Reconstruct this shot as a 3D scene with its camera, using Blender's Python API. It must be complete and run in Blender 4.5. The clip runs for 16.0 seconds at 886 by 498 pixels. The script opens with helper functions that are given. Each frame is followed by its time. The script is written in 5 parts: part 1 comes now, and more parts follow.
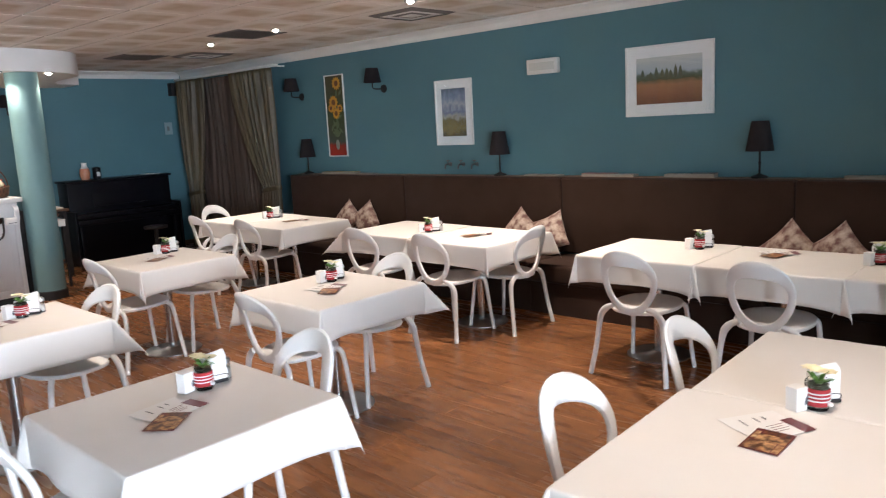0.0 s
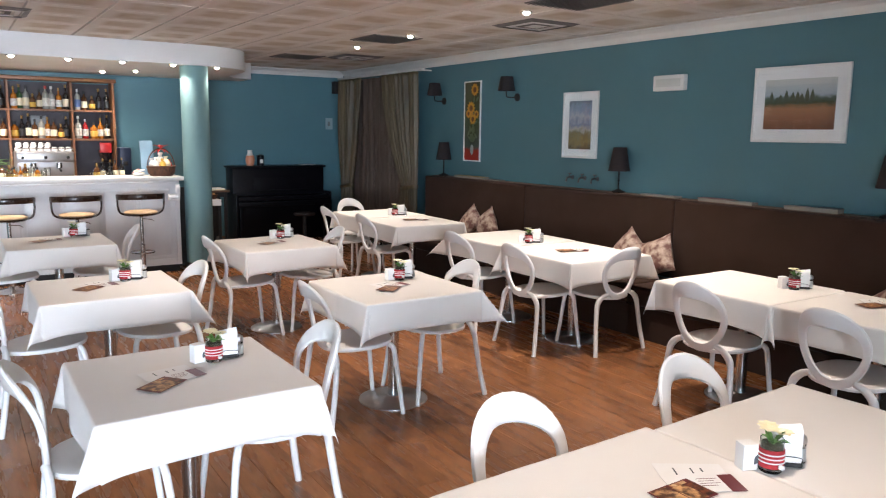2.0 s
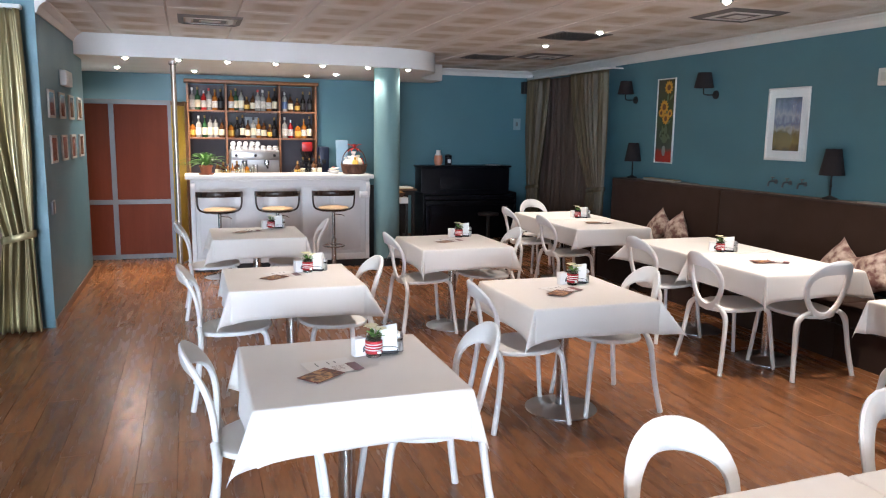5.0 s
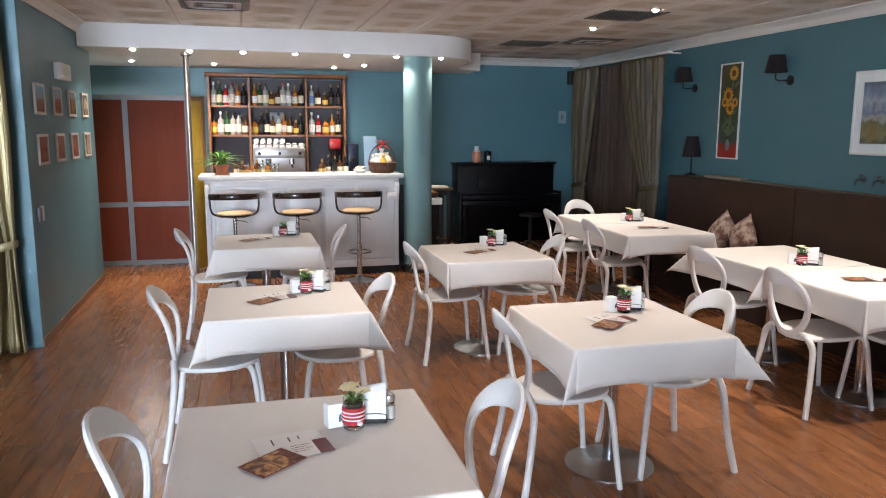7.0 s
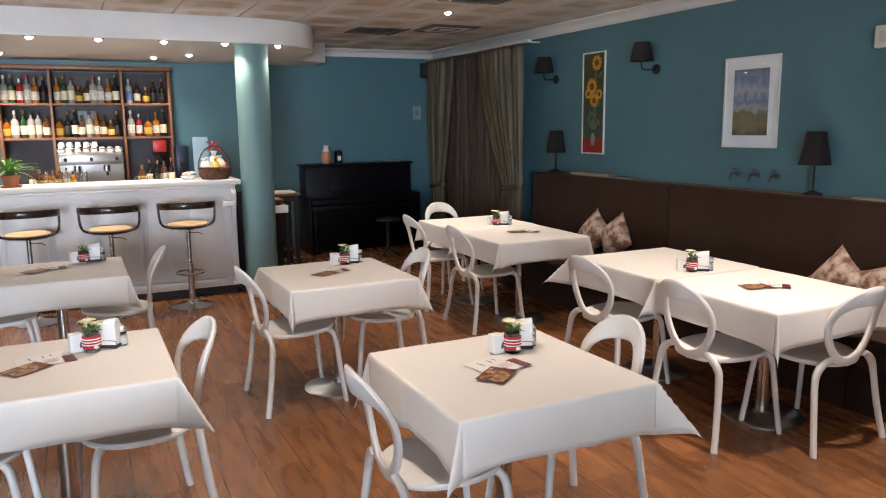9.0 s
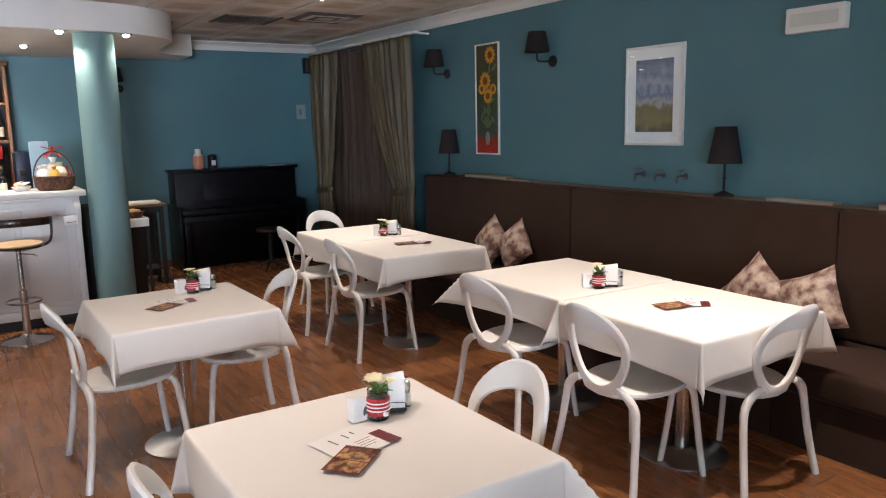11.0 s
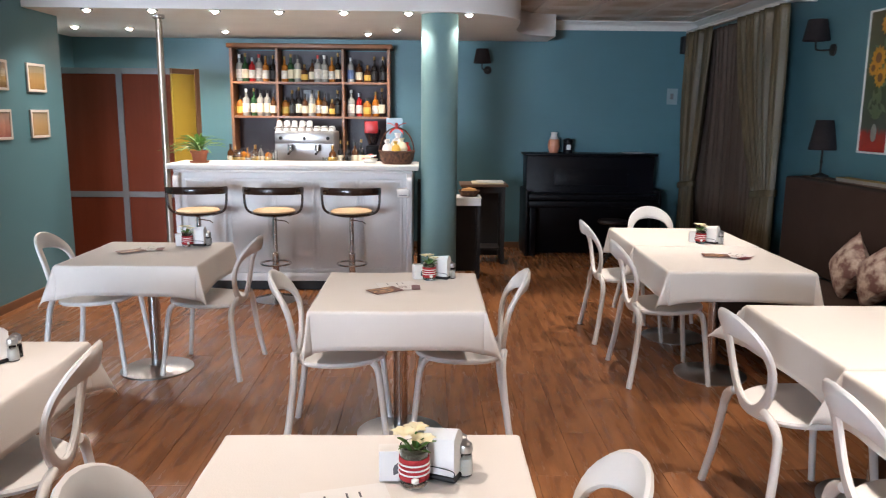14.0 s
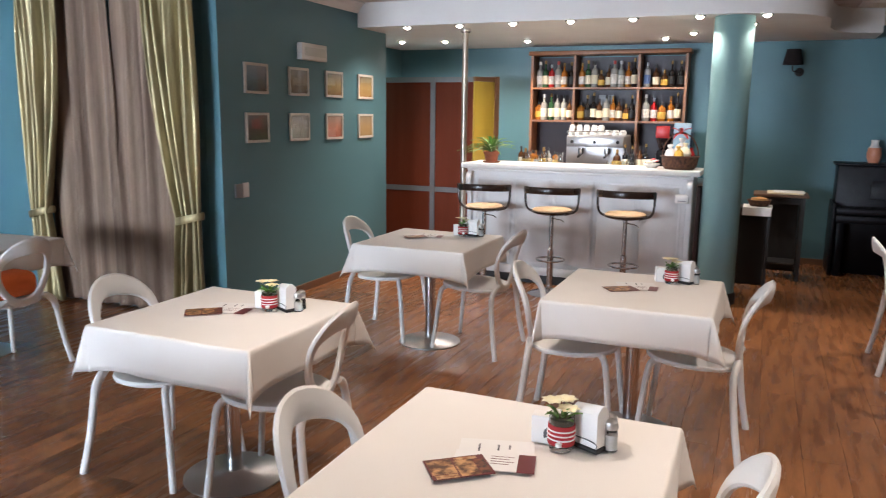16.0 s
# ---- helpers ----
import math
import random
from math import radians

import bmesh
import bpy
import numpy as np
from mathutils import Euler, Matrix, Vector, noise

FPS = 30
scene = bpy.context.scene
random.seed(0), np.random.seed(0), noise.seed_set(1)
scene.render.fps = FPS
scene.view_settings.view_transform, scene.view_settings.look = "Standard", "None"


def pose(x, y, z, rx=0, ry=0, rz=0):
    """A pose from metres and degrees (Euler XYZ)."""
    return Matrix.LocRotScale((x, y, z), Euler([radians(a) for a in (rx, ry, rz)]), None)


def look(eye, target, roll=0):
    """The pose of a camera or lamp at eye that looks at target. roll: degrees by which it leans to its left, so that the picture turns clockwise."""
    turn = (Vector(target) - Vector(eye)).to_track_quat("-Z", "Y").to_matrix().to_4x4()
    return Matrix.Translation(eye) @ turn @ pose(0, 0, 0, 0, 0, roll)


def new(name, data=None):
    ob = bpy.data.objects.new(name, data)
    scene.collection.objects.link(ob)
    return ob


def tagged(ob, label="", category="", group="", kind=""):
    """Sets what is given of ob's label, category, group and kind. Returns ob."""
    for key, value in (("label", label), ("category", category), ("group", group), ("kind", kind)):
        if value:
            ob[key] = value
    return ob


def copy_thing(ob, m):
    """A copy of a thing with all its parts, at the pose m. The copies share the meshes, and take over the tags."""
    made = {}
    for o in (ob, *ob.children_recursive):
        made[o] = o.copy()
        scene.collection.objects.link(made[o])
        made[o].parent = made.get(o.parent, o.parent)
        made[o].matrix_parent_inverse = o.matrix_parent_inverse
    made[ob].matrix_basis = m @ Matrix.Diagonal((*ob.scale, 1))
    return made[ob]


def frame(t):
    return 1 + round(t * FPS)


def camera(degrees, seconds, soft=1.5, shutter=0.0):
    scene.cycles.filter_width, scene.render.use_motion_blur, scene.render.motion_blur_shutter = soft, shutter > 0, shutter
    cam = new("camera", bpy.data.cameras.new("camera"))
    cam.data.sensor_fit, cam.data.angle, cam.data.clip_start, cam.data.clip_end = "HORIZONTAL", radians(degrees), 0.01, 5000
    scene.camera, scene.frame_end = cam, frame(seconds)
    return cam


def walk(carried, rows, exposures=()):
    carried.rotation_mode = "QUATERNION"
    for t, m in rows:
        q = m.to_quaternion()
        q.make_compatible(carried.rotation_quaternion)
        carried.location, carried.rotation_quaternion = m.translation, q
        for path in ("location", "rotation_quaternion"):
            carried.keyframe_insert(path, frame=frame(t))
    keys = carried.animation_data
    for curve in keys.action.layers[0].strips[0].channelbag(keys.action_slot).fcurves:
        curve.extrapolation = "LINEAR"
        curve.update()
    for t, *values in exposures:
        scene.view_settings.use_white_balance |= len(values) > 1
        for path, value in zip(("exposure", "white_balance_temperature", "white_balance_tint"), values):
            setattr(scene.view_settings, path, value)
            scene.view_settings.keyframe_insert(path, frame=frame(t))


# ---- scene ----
cam = camera(61.2, 16.0, soft=1.1, shutter=0.25)
PATH = [
    (0, (-0.018, 0.146, 1.724), (-1.361, 1.591, 1.394), -3.0),
    (0.5, (0.109, 0.362, 1.731), (-1.207, 1.832, 1.402), -0.1),
    (1, (0.248, 0.427, 1.741), (-1.087, 1.884, 1.433), 0.2),
    (1.5, (0.399, 0.582, 1.731), (-1.153, 1.808, 1.436), 0.9),
    (2, (0.499, 0.65, 1.732), (-1.152, 1.736, 1.427), 0.7),
    (2.5, (0.552, 0.676, 1.733), (-1.157, 1.665, 1.415), 0.6),
    (3, (0.577, 0.671, 1.733), (-1.182, 1.568, 1.415), 0.2),
    (3.5, (0.575, 0.653, 1.731), (-1.23, 1.458, 1.421), 0.8),
    (4, (0.559, 0.638, 1.726), (-1.281, 1.36, 1.422), 0.6),
    (4.2, (0.551, 0.641, 1.723), (-1.3, 1.337, 1.42), 0.4),
    (6.3, (-0.067, 1.181, 1.701), (-1.958, 1.743, 1.37), 0.8),
    (6.5, (-0.162, 1.194, 1.714), (-2.061, 1.728, 1.383), 0.1),
    (7, (-0.342, 1.216, 1.704), (-2.249, 1.728, 1.384), 0.2),
    (7.5, (-0.592, 1.307, 1.722), (-2.455, 1.963, 1.405), -0.7),
    (8, (-0.805, 1.367, 1.709), (-2.611, 2.17, 1.405), -0.7),
    (8.5, (-0.997, 1.452, 1.681), (-2.784, 2.289, 1.361), -0.5),
    (9, (-1.2, 1.548, 1.692), (-2.974, 2.412, 1.365), -0.7),
    (9.5, (-1.395, 1.645, 1.695), (-3.1, 2.638, 1.367), -1.0),
    (9.7, (-1.482, 1.7, 1.698), (-3.122, 2.796, 1.371), -0.8),
    (11.8, (-1.896, 2.384, 1.651), (-3.58, 3.409, 1.318), -2.7),
    (12, (-1.946, 2.481, 1.65), (-3.665, 3.448, 1.317), -2.4),
    (12.5, (-2.049, 2.647, 1.654), (-3.84, 3.47, 1.318), -2.4),
    (13, (-2.039, 2.872, 1.65), (-3.95, 3.357, 1.312), -0.1),
    (13.5, (-2.023, 3.023, 1.653), (-3.982, 3.218, 1.301), 0.5),
    (14, (-2.088, 3.137, 1.634), (-4.056, 3.175, 1.28), 0.5),
    (14.5, (-2.148, 3.266, 1.636), (-4.109, 3.112, 1.278), 1.8),
    (15, (-2.131, 3.375, 1.644), (-4.066, 3.015, 1.293), 1.1),
    (15.5, (-2.024, 3.472, 1.639), (-3.907, 2.896, 1.289), 1.6),
    (16, (-1.893, 3.543, 1.64), (-3.707, 2.775, 1.288), 0.7),
]
walk(cam, [(t, look(eye, target, roll)) for t, eye, target, roll in PATH], [(0.0, 0.44, 6300, 12), (1.5, 0.43, 6250, 12), (4.2, 0.42, 6050, 12), (6.5, 0.31, 6050, 12), (7.6, 0.27, 6350, 12), (9.5, 0.17, 6450, 12), (12.2, 0.27, 6150, 13), (14.5, 0.44, 6150, 12), (15.5, 0.47, 6100, 12), (16.0, 0.32, 6200, 12)])

# ---- world and light ----
world = bpy.data.worlds.new("world")
scene.world = world
world.use_nodes = True
sky = world.node_tree.nodes.new("ShaderNodeTexSky")
sky.sky_type, sky.sun_disc = "NISHITA", False
sky.sun_elevation, sky.sun_rotation = radians(38), radians(60)
world.node_tree.links.new(sky.outputs[0], world.node_tree.nodes["Background"].inputs[0])
world.node_tree.nodes["Background"].inputs[1].default_value = 0.08

XB, XE, YN, YL, YS, XC, XR, H = -11.33, 6.5, 6.35, -0.33, -4.2, -6.61, -9.38, 2.74
SOFFIT = 2.50


def lamp(name, kind, place, target, watts, colour, size=0.05, spot=100, blend=0.6, height=0.0):
    data = bpy.data.lights.new(name, kind)
    data.energy, data.color = watts, colour
    if kind == "AREA":
        data.shape, data.size, data.size_y = "RECTANGLE", size, height
    else:
        data.shadow_soft_size = size
    if kind == "SPOT":
        data.spot_size, data.spot_blend = radians(spot), blend
    ob = new(name, data)
    ob.matrix_world = look(place, target)
    return ob


WARM, DAY = (1.0, 0.84, 0.70), (0.76, 0.87, 1.0)
WINDOWS = [(-3.6, 0.3)]
# corner of the unseen walls that hold back the window light
XP, YP0 = 3.4, 0.55
for i, (y0, y1) in enumerate(WINDOWS):
    lamp("window_daylight", "AREA", (XE + 0.12, (y0 + y1) / 2, 1.5), (0, (y0 + y1) / 2, 1.4), 860, DAY, y1 - y0 - 0.1, height=1.9)
CEILING_SPOTS = [(-7.75, 4.82), (-6.47, 4.79), (-4.53, 4.76), (-3.36, 4.85), (-1.75, 4.8), (-5.12, 2.24), (-3.75, 2.3), (-0.7, 2.3)]
SPOT_WATTS = [118, 95, 118, 175, 76, 78, 90, 96]
SPOT_ANGLES = [72, 112, 112, 98, 96, 104, 104, 104]
SOFFIT_SPOTS = [(-8.85, 0.18), (-8.85, 0.74), (-8.85, 1.28), (-8.85, 1.83), (-8.85, 2.39), (-8.85, 2.95), (-8.9, 3.48), (-9.5, 3.36),
                (-10.15, 2.79), (-10.6, 2.46), (-10.5, 0.93), (-10.3, -0.02), (-10.2, -0.54)]
for (x, y), watts, angle in zip(CEILING_SPOTS, SPOT_WATTS, SPOT_ANGLES):
    lamp("spot_beam", "SPOT", (x, y, H - 0.05), (x, y, 0), watts, WARM, 0.013, angle, 0.9)
for x, y in SOFFIT_SPOTS:
    watts = (90 if y < 0 else 105 if y < 1 else (105 if y < 2 else 55) if x < -10.4 else 12) if x < -9.8 else 8 if x < -9.3 else 40 if y < 1 else 16 if y > 3.2 else 34
    lamp("spot_beam", "SPOT", (x, y, SOFFIT - 0.045), (x, y, 0), watts, WARM, 0.03, 168 if y < 0 else 105 if -10.3 < x < -9.3 else 135, 0.8)


# ---- materials ----
def material(name, base, other=None, rough=0.5, metal=0.0, scale=6.0, fine=60.0, bump=0.0, amount=0.5, coat=0.0, stretch=(1, 1, 1), emit=0.0, vary=0.0, sheen=0.0, spec=0.5, contrast=1.2):
    """Principled surface with broad and fine variation between two colours, relief and uneven gloss."""
    m = bpy.data.materials.new(name)
    m.use_nodes = True
    nt = m.node_tree
    n, l = nt.nodes, nt.links
    p = n["Principled BSDF"]
    other = other or tuple(c * 0.82 for c in base)
    tex = n.new("ShaderNodeTexCoord")
    mp = n.new("ShaderNodeMapping")
    mp.inputs["Scale"].default_value = stretch
    l.new(tex.outputs["Object"], mp.inputs[0])
    big, small = n.new("ShaderNodeTexNoise"), n.new("ShaderNodeTexNoise")
    big.inputs["Scale"].default_value, small.inputs["Scale"].default_value = scale, fine
    big.inputs["Detail"].default_value, small.inputs["Detail"].default_value = 4, 3
    for t in (big, small):
        l.new(mp.outputs[0], t.inputs["Vector"])
    add = n.new("ShaderNodeMath")
    add.operation = "MULTIPLY_ADD"
    l.new(small.outputs[0], add.inputs[0])
    add.inputs[1].default_value = 0.45
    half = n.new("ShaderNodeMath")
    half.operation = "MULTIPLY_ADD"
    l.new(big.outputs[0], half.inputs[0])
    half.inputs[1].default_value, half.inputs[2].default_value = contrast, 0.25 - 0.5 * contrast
    l.new(half.outputs[0], add.inputs[2])
    sc = n.new("ShaderNodeMath")
    sc.operation, sc.use_clamp = "MULTIPLY", True
    l.new(add.outputs[0], sc.inputs[0])
    sc.inputs[1].default_value = amount * 2
    mix = n.new("ShaderNodeMix")
    mix.data_type = "RGBA"
    mix.inputs["A"].default_value, mix.inputs["B"].default_value = (*base, 1), (*other, 1)
    l.new(sc.outputs[0], mix.inputs["Factor"])
    colour = mix.outputs["Result"]
    if vary:
        info, hsv, vr = n.new("ShaderNodeObjectInfo"), n.new("ShaderNodeHueSaturation"), n.new("ShaderNodeMapRange")
        vr.inputs["To Min"].default_value, vr.inputs["To Max"].default_value = 1 - vary, 1 + vary
        l.new(info.outputs["Random"], vr.inputs["Value"])
        l.new(vr.outputs[0], hsv.inputs["Value"])
        l.new(colour, hsv.inputs["Color"])
        colour = hsv.outputs[0]
    l.new(colour, p.inputs["Base Color"])
    rr = n.new("ShaderNodeMapRange")
    rr.inputs["To Min"].default_value, rr.inputs["To Max"].default_value = max(0.02, rough - 0.07), min(1, rough + 0.09)
    l.new(big.outputs[0], rr.inputs["Value"])
    l.new(rr.outputs[0], p.inputs["Roughness"])
    p.inputs["Metallic"].default_value = metal
    p.inputs["Specular IOR Level"].default_value = spec
    p.inputs["Coat Weight"].default_value = coat
    p.inputs["Sheen Weight"].default_value = sheen
    if emit:
        p.inputs["Emission Color"].default_value, p.inputs["Emission Strength"].default_value = (*base, 1), emit
    if bump:
        b = n.new("ShaderNodeBump")
        b.inputs["Strength"].default_value, b.inputs["Distance"].default_value = bump, 0.01
        l.new(small.outputs[0], b.inputs["Height"])
        l.new(b.outputs[0], p.inputs["Normal"])
    return m


def glass_material(name, colour, rough=0.03):
    m = bpy.data.materials.new(name)
    m.use_nodes = True
    p = m.node_tree.nodes["Principled BSDF"]
    p.inputs["Base Color"].default_value = (*colour, 1)
    p.inputs["Roughness"].default_value = rough
    p.inputs["Transmission Weight"].default_value = 1.0
    p.inputs["IOR"].default_value = 1.45
    return m


def picture_material(name, stops, wobble=0.35, scale=7.0):
    """A painted landscape: colour bands from the bottom to the top, broken by brushwork."""
    m = bpy.data.materials.new(name)
    m.use_nodes = True
    n, l = m.node_tree.nodes, m.node_tree.links
    p = n["Principled BSDF"]
    tex, sep, noi = n.new("ShaderNodeTexCoord"), n.new("ShaderNodeSeparateXYZ"), n.new("ShaderNodeTexNoise")
    l.new(tex.outputs["Generated"], sep.inputs[0])
    noi.inputs["Scale"].default_value, noi.inputs["Detail"].default_value = scale, 8
    l.new(tex.outputs["Generated"], noi.inputs["Vector"])
    ma = n.new("ShaderNodeMath")
    ma.operation = "MULTIPLY_ADD"
    l.new(noi.outputs[0], ma.inputs[0])
    ma.inputs[1].default_value = wobble
    sub = n.new("ShaderNodeMath")
    sub.operation = "SUBTRACT"
    l.new(sep.outputs[2], sub.inputs[0])
    sub.inputs[1].default_value = wobble / 2
    l.new(sub.outputs[0], ma.inputs[2])
    ramp = n.new("ShaderNodeValToRGB")
    while len(ramp.color_ramp.elements) < len(stops):
        ramp.color_ramp.elements.new(0.5)
    for e, (pos, c) in zip(ramp.color_ramp.elements, stops):
        e.position, e.color = pos, (*c, 1)
    l.new(ma.outputs[0], ramp.inputs[0])
    l.new(ramp.outputs[0], p.inputs["Base Color"])
    p.inputs["Roughness"].default_value = 0.25
    return m


TEAL = material("teal_wall_paint", (0.086, 0.198, 0.238), (0.073, 0.176, 0.214), rough=0.42, scale=1.5, fine=180, bump=0.12, amount=0.4)
# wall teal lightened in colour for the spotlight on the column
LIT_TEAL = material("lit_teal_column_paint", (0.165, 0.275, 0.28), (0.14, 0.245, 0.255), rough=0.55, spec=0.25, scale=1.5, fine=180, bump=0.1, amount=0.4)
WHITE_PAINT = material("white_paint", (0.78, 0.77, 0.75), (0.68, 0.66, 0.63), rough=0.55, scale=2, fine=90, bump=0.05)
BAR_PAINT = material("white_bar_paint", (0.72, 0.72, 0.72), (0.63, 0.62, 0.61), rough=0.38, scale=2.5, fine=70, bump=0.04)
PLASTIC = material("white_chair_plastic", (0.78, 0.77, 0.75), (0.70, 0.69, 0.67), rough=0.36, scale=3, fine=150, bump=0.02, amount=0.35)
CLOTH = material("cream_tablecloth", (0.75, 0.72, 0.68), (0.69, 0.655, 0.61), rough=0.85, scale=3, fine=220, bump=0.12, amount=0.35, sheen=0.15)
SUEDE = material("brown_suede", (0.042, 0.022, 0.015), (0.024, 0.0125, 0.008), rough=0.9, scale=3, fine=130, bump=0.2, sheen=0.04, spec=0.15)
LEDGE = material("brown_ledge_wood", (0.15, 0.085, 0.05), (0.09, 0.05, 0.03), rough=0.5, scale=3, fine=40, stretch=(0.2, 1, 1))
FLOOR = material("laminate_plank", (0.300, 0.128, 0.049), (0.138, 0.053, 0.020), rough=0.26, scale=2.6, fine=22, bump=0.015, amount=0.55, stretch=(0.8, 7, 1), vary=0.20, contrast=2.2)
FLOOR_BASE = material("floor_underlay", (0.09, 0.038, 0.016), rough=0.7)
WOOD = material("shelf_wood", (0.25, 0.105, 0.04), (0.15, 0.06, 0.022), rough=0.4, scale=3, fine=30, stretch=(1, 0.3, 1))
DARK_WOOD = material("dark_back_board", (0.030, 0.022, 0.030), rough=0.5)
SKIRT = material("skirting_wood", (0.20, 0.10, 0.05), (0.13, 0.06, 0.03), rough=0.4, stretch=(0.3, 1, 1))
BROWN_PANEL = material("red_brown_panel", (0.165, 0.036, 0.016), (0.115, 0.024, 0.010), rough=0.55, scale=2, fine=26, stretch=(1, 4, 0.3), spec=0.12)
YELLOW_PANEL = material("yellow_panel", (0.40, 0.27, 0.03), (0.32, 0.21, 0.02), rough=0.4, scale=2)
GREY_METAL = material("grey_aluminium", (0.20, 0.205, 0.22), rough=0.5, metal=0.3)
CHROME = material("brushed_chrome", (0.62, 0.61, 0.60), (0.5, 0.5, 0.5), rough=0.2, metal=1.0, fine=120)
STEEL = material("stainless_steel", (0.55, 0.55, 0.55), (0.42, 0.42, 0.42), rough=0.3, metal=1.0, scale=5, fine=90)
BLACK_GLOSS = material("black_lacquer", (0.004, 0.004, 0.006), rough=0.34, spec=0.14)
BLACK = material("black_matt", (0.010, 0.009, 0.009), rough=0.6)
SHADE = material("dark_lampshade", (0.018, 0.012, 0.014), (0.011, 0.008, 0.009), rough=0.85, fine=160, bump=0.15)
# upright dark streaks in the colour stand in for shade between folds
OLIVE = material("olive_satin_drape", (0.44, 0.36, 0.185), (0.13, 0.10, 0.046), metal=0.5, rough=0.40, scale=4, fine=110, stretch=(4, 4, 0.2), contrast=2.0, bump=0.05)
# far-corner copy of the olive drape, darkened to stand for shade
OLIVE_SHADED = material("olive_drape_shaded", (0.125, 0.098, 0.048), (0.045, 0.033, 0.016), rough=0.5, scale=4, fine=110, stretch=(4, 4, 0.2), contrast=2.0, bump=0.05)
# far-corner copy of the sheer, likewise darkened for shade
SHEER_SHADED = material("brown_sheer_shaded", (0.085, 0.060, 0.045), (0.05, 0.034, 0.025), rough=0.8, scale=3, fine=120, stretch=(4, 4, 0.12), contrast=2.0)
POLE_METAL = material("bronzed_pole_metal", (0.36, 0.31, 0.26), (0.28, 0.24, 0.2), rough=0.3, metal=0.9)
# stretched two-tone noise paints soft fold shading down the sheer
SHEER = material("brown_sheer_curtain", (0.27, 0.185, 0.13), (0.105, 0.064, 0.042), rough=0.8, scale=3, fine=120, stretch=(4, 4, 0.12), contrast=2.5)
CUSHION = material("floral_cushion", (0.52, 0.41, 0.33), (0.16, 0.075, 0.06), rough=0.6, scale=13, fine=55, amount=0.6, contrast=4, bump=0.2)
SEAT_WOOD = material("pale_stool_seat", (0.62, 0.44, 0.25), (0.55, 0.37, 0.2), rough=0.5)
BACK_WOOD = material("dark_stool_back", (0.030, 0.015, 0.010), rough=0.25)
WHITE_GLOW = material("lit_bulb", (1.0, 0.90, 0.74), (1.0, 0.90, 0.74), emit=30)
RED_KNIT = material("red_knit", (0.42, 0.030, 0.035), (0.32, 0.02, 0.025), rough=0.9, fine=200, bump=0.4)
PAPER = material("white_paper", (0.80, 0.79, 0.77), (0.74, 0.73, 0.71), rough=0.7)
INK = material("dark_ink", (0.10, 0.10, 0.11), rough=0.6)
FLYER = material("brown_photo_print", (0.08, 0.026, 0.012), (0.60, 0.34, 0.15), rough=0.3, scale=34, fine=90, amount=0.5, contrast=5)
MAROON = material("maroon_print", (0.14, 0.022, 0.025), rough=0.35)
LEAF = material("plant_leaf", (0.085, 0.20, 0.03), (0.17, 0.31, 0.08), rough=0.45, scale=14)
FLOWER = material("pale_yellow_petals", (0.80, 0.70, 0.34), (0.84, 0.82, 0.70), rough=0.6, scale=30)
TERRACOTTA = material("terracotta_pot", (0.30, 0.085, 0.035), rough=0.7)
WICKER = material("brown_wicker", (0.12, 0.045, 0.02), (0.04, 0.015, 0.007), rough=0.7, scale=40, fine=90, bump=0.6, contrast=4)
ORANGE = material("orange_fabric", (0.75, 0.13, 0.015), rough=0.8)
RED = material("glossy_red", (0.50, 0.02, 0.02), rough=0.35)
PORCELAIN = material("white_porcelain", (0.82, 0.81, 0.78), rough=0.2, coat=0.4)
JAR_GLASS = glass_material("clear_jar_glass", (0.93, 0.96, 0.95))
WINDOW_GLASS = glass_material("window_glass", (0.97, 0.98, 0.98), 0.0)

CEIL = bpy.data.materials.new("patterned_ceiling_tile")
CEIL.use_nodes = True
_n, _l = CEIL.node_tree.nodes, CEIL.node_tree.links
_tex, _map, _sep = _n.new("ShaderNodeTexCoord"), _n.new("ShaderNodeMapping"), _n.new("ShaderNodeSeparateXYZ")
_map.inputs["Scale"].default_value = (1 / 0.6, 1 / 0.6, 1)
_map.inputs["Location"].default_value = (0.0, -0.117, 0)
_l.new(_tex.outputs["Object"], _map.inputs[0])
_l.new(_map.outputs[0], _sep.inputs[0])


def _step(socket):
    a, b, c = _n.new("ShaderNodeMath"), _n.new("ShaderNodeMath"), _n.new("ShaderNodeMath")
    a.operation, b.operation, c.operation = "FRACT", "SUBTRACT", "ABSOLUTE"
    _l.new(socket, a.inputs[0])
    _l.new(a.outputs[0], b.inputs[0])
    b.inputs[1].default_value = 0.5
    _l.new(b.outputs[0], c.inputs[0])
    r = _n.new("ShaderNodeMapRange")
    r.inputs["From Min"].default_value, r.inputs["From Max"].default_value = 0.36, 0.22
    _l.new(c.outputs[0], r.inputs["Value"])
    return r.outputs[0]


_mul, _noi, _m2, _mix = _n.new("ShaderNodeMath"), _n.new("ShaderNodeTexNoise"), _n.new("ShaderNodeMath"), _n.new("ShaderNodeMix")
_mul.operation = _m2.operation = "MULTIPLY"
_l.new(_step(_sep.outputs[0]), _mul.inputs[0])
_l.new(_step(_sep.outputs[1]), _mul.inputs[1])
_noi.inputs["Scale"].default_value, _noi.inputs["Detail"].default_value = 5.0, 6
_l.new(_tex.outputs["Object"], _noi.inputs["Vector"])
_l.new(_mul.outputs[0], _m2.inputs[0])
_l.new(_noi.outputs[0], _m2.inputs[1])
_mix.data_type = "RGBA"
_mix.inputs["A"].default_value, _mix.inputs["B"].default_value = (0.74, 0.69, 0.64, 1), (0.42, 0.30, 0.17, 1)
_l.new(_m2.outputs[0], _mix.inputs["Factor"])
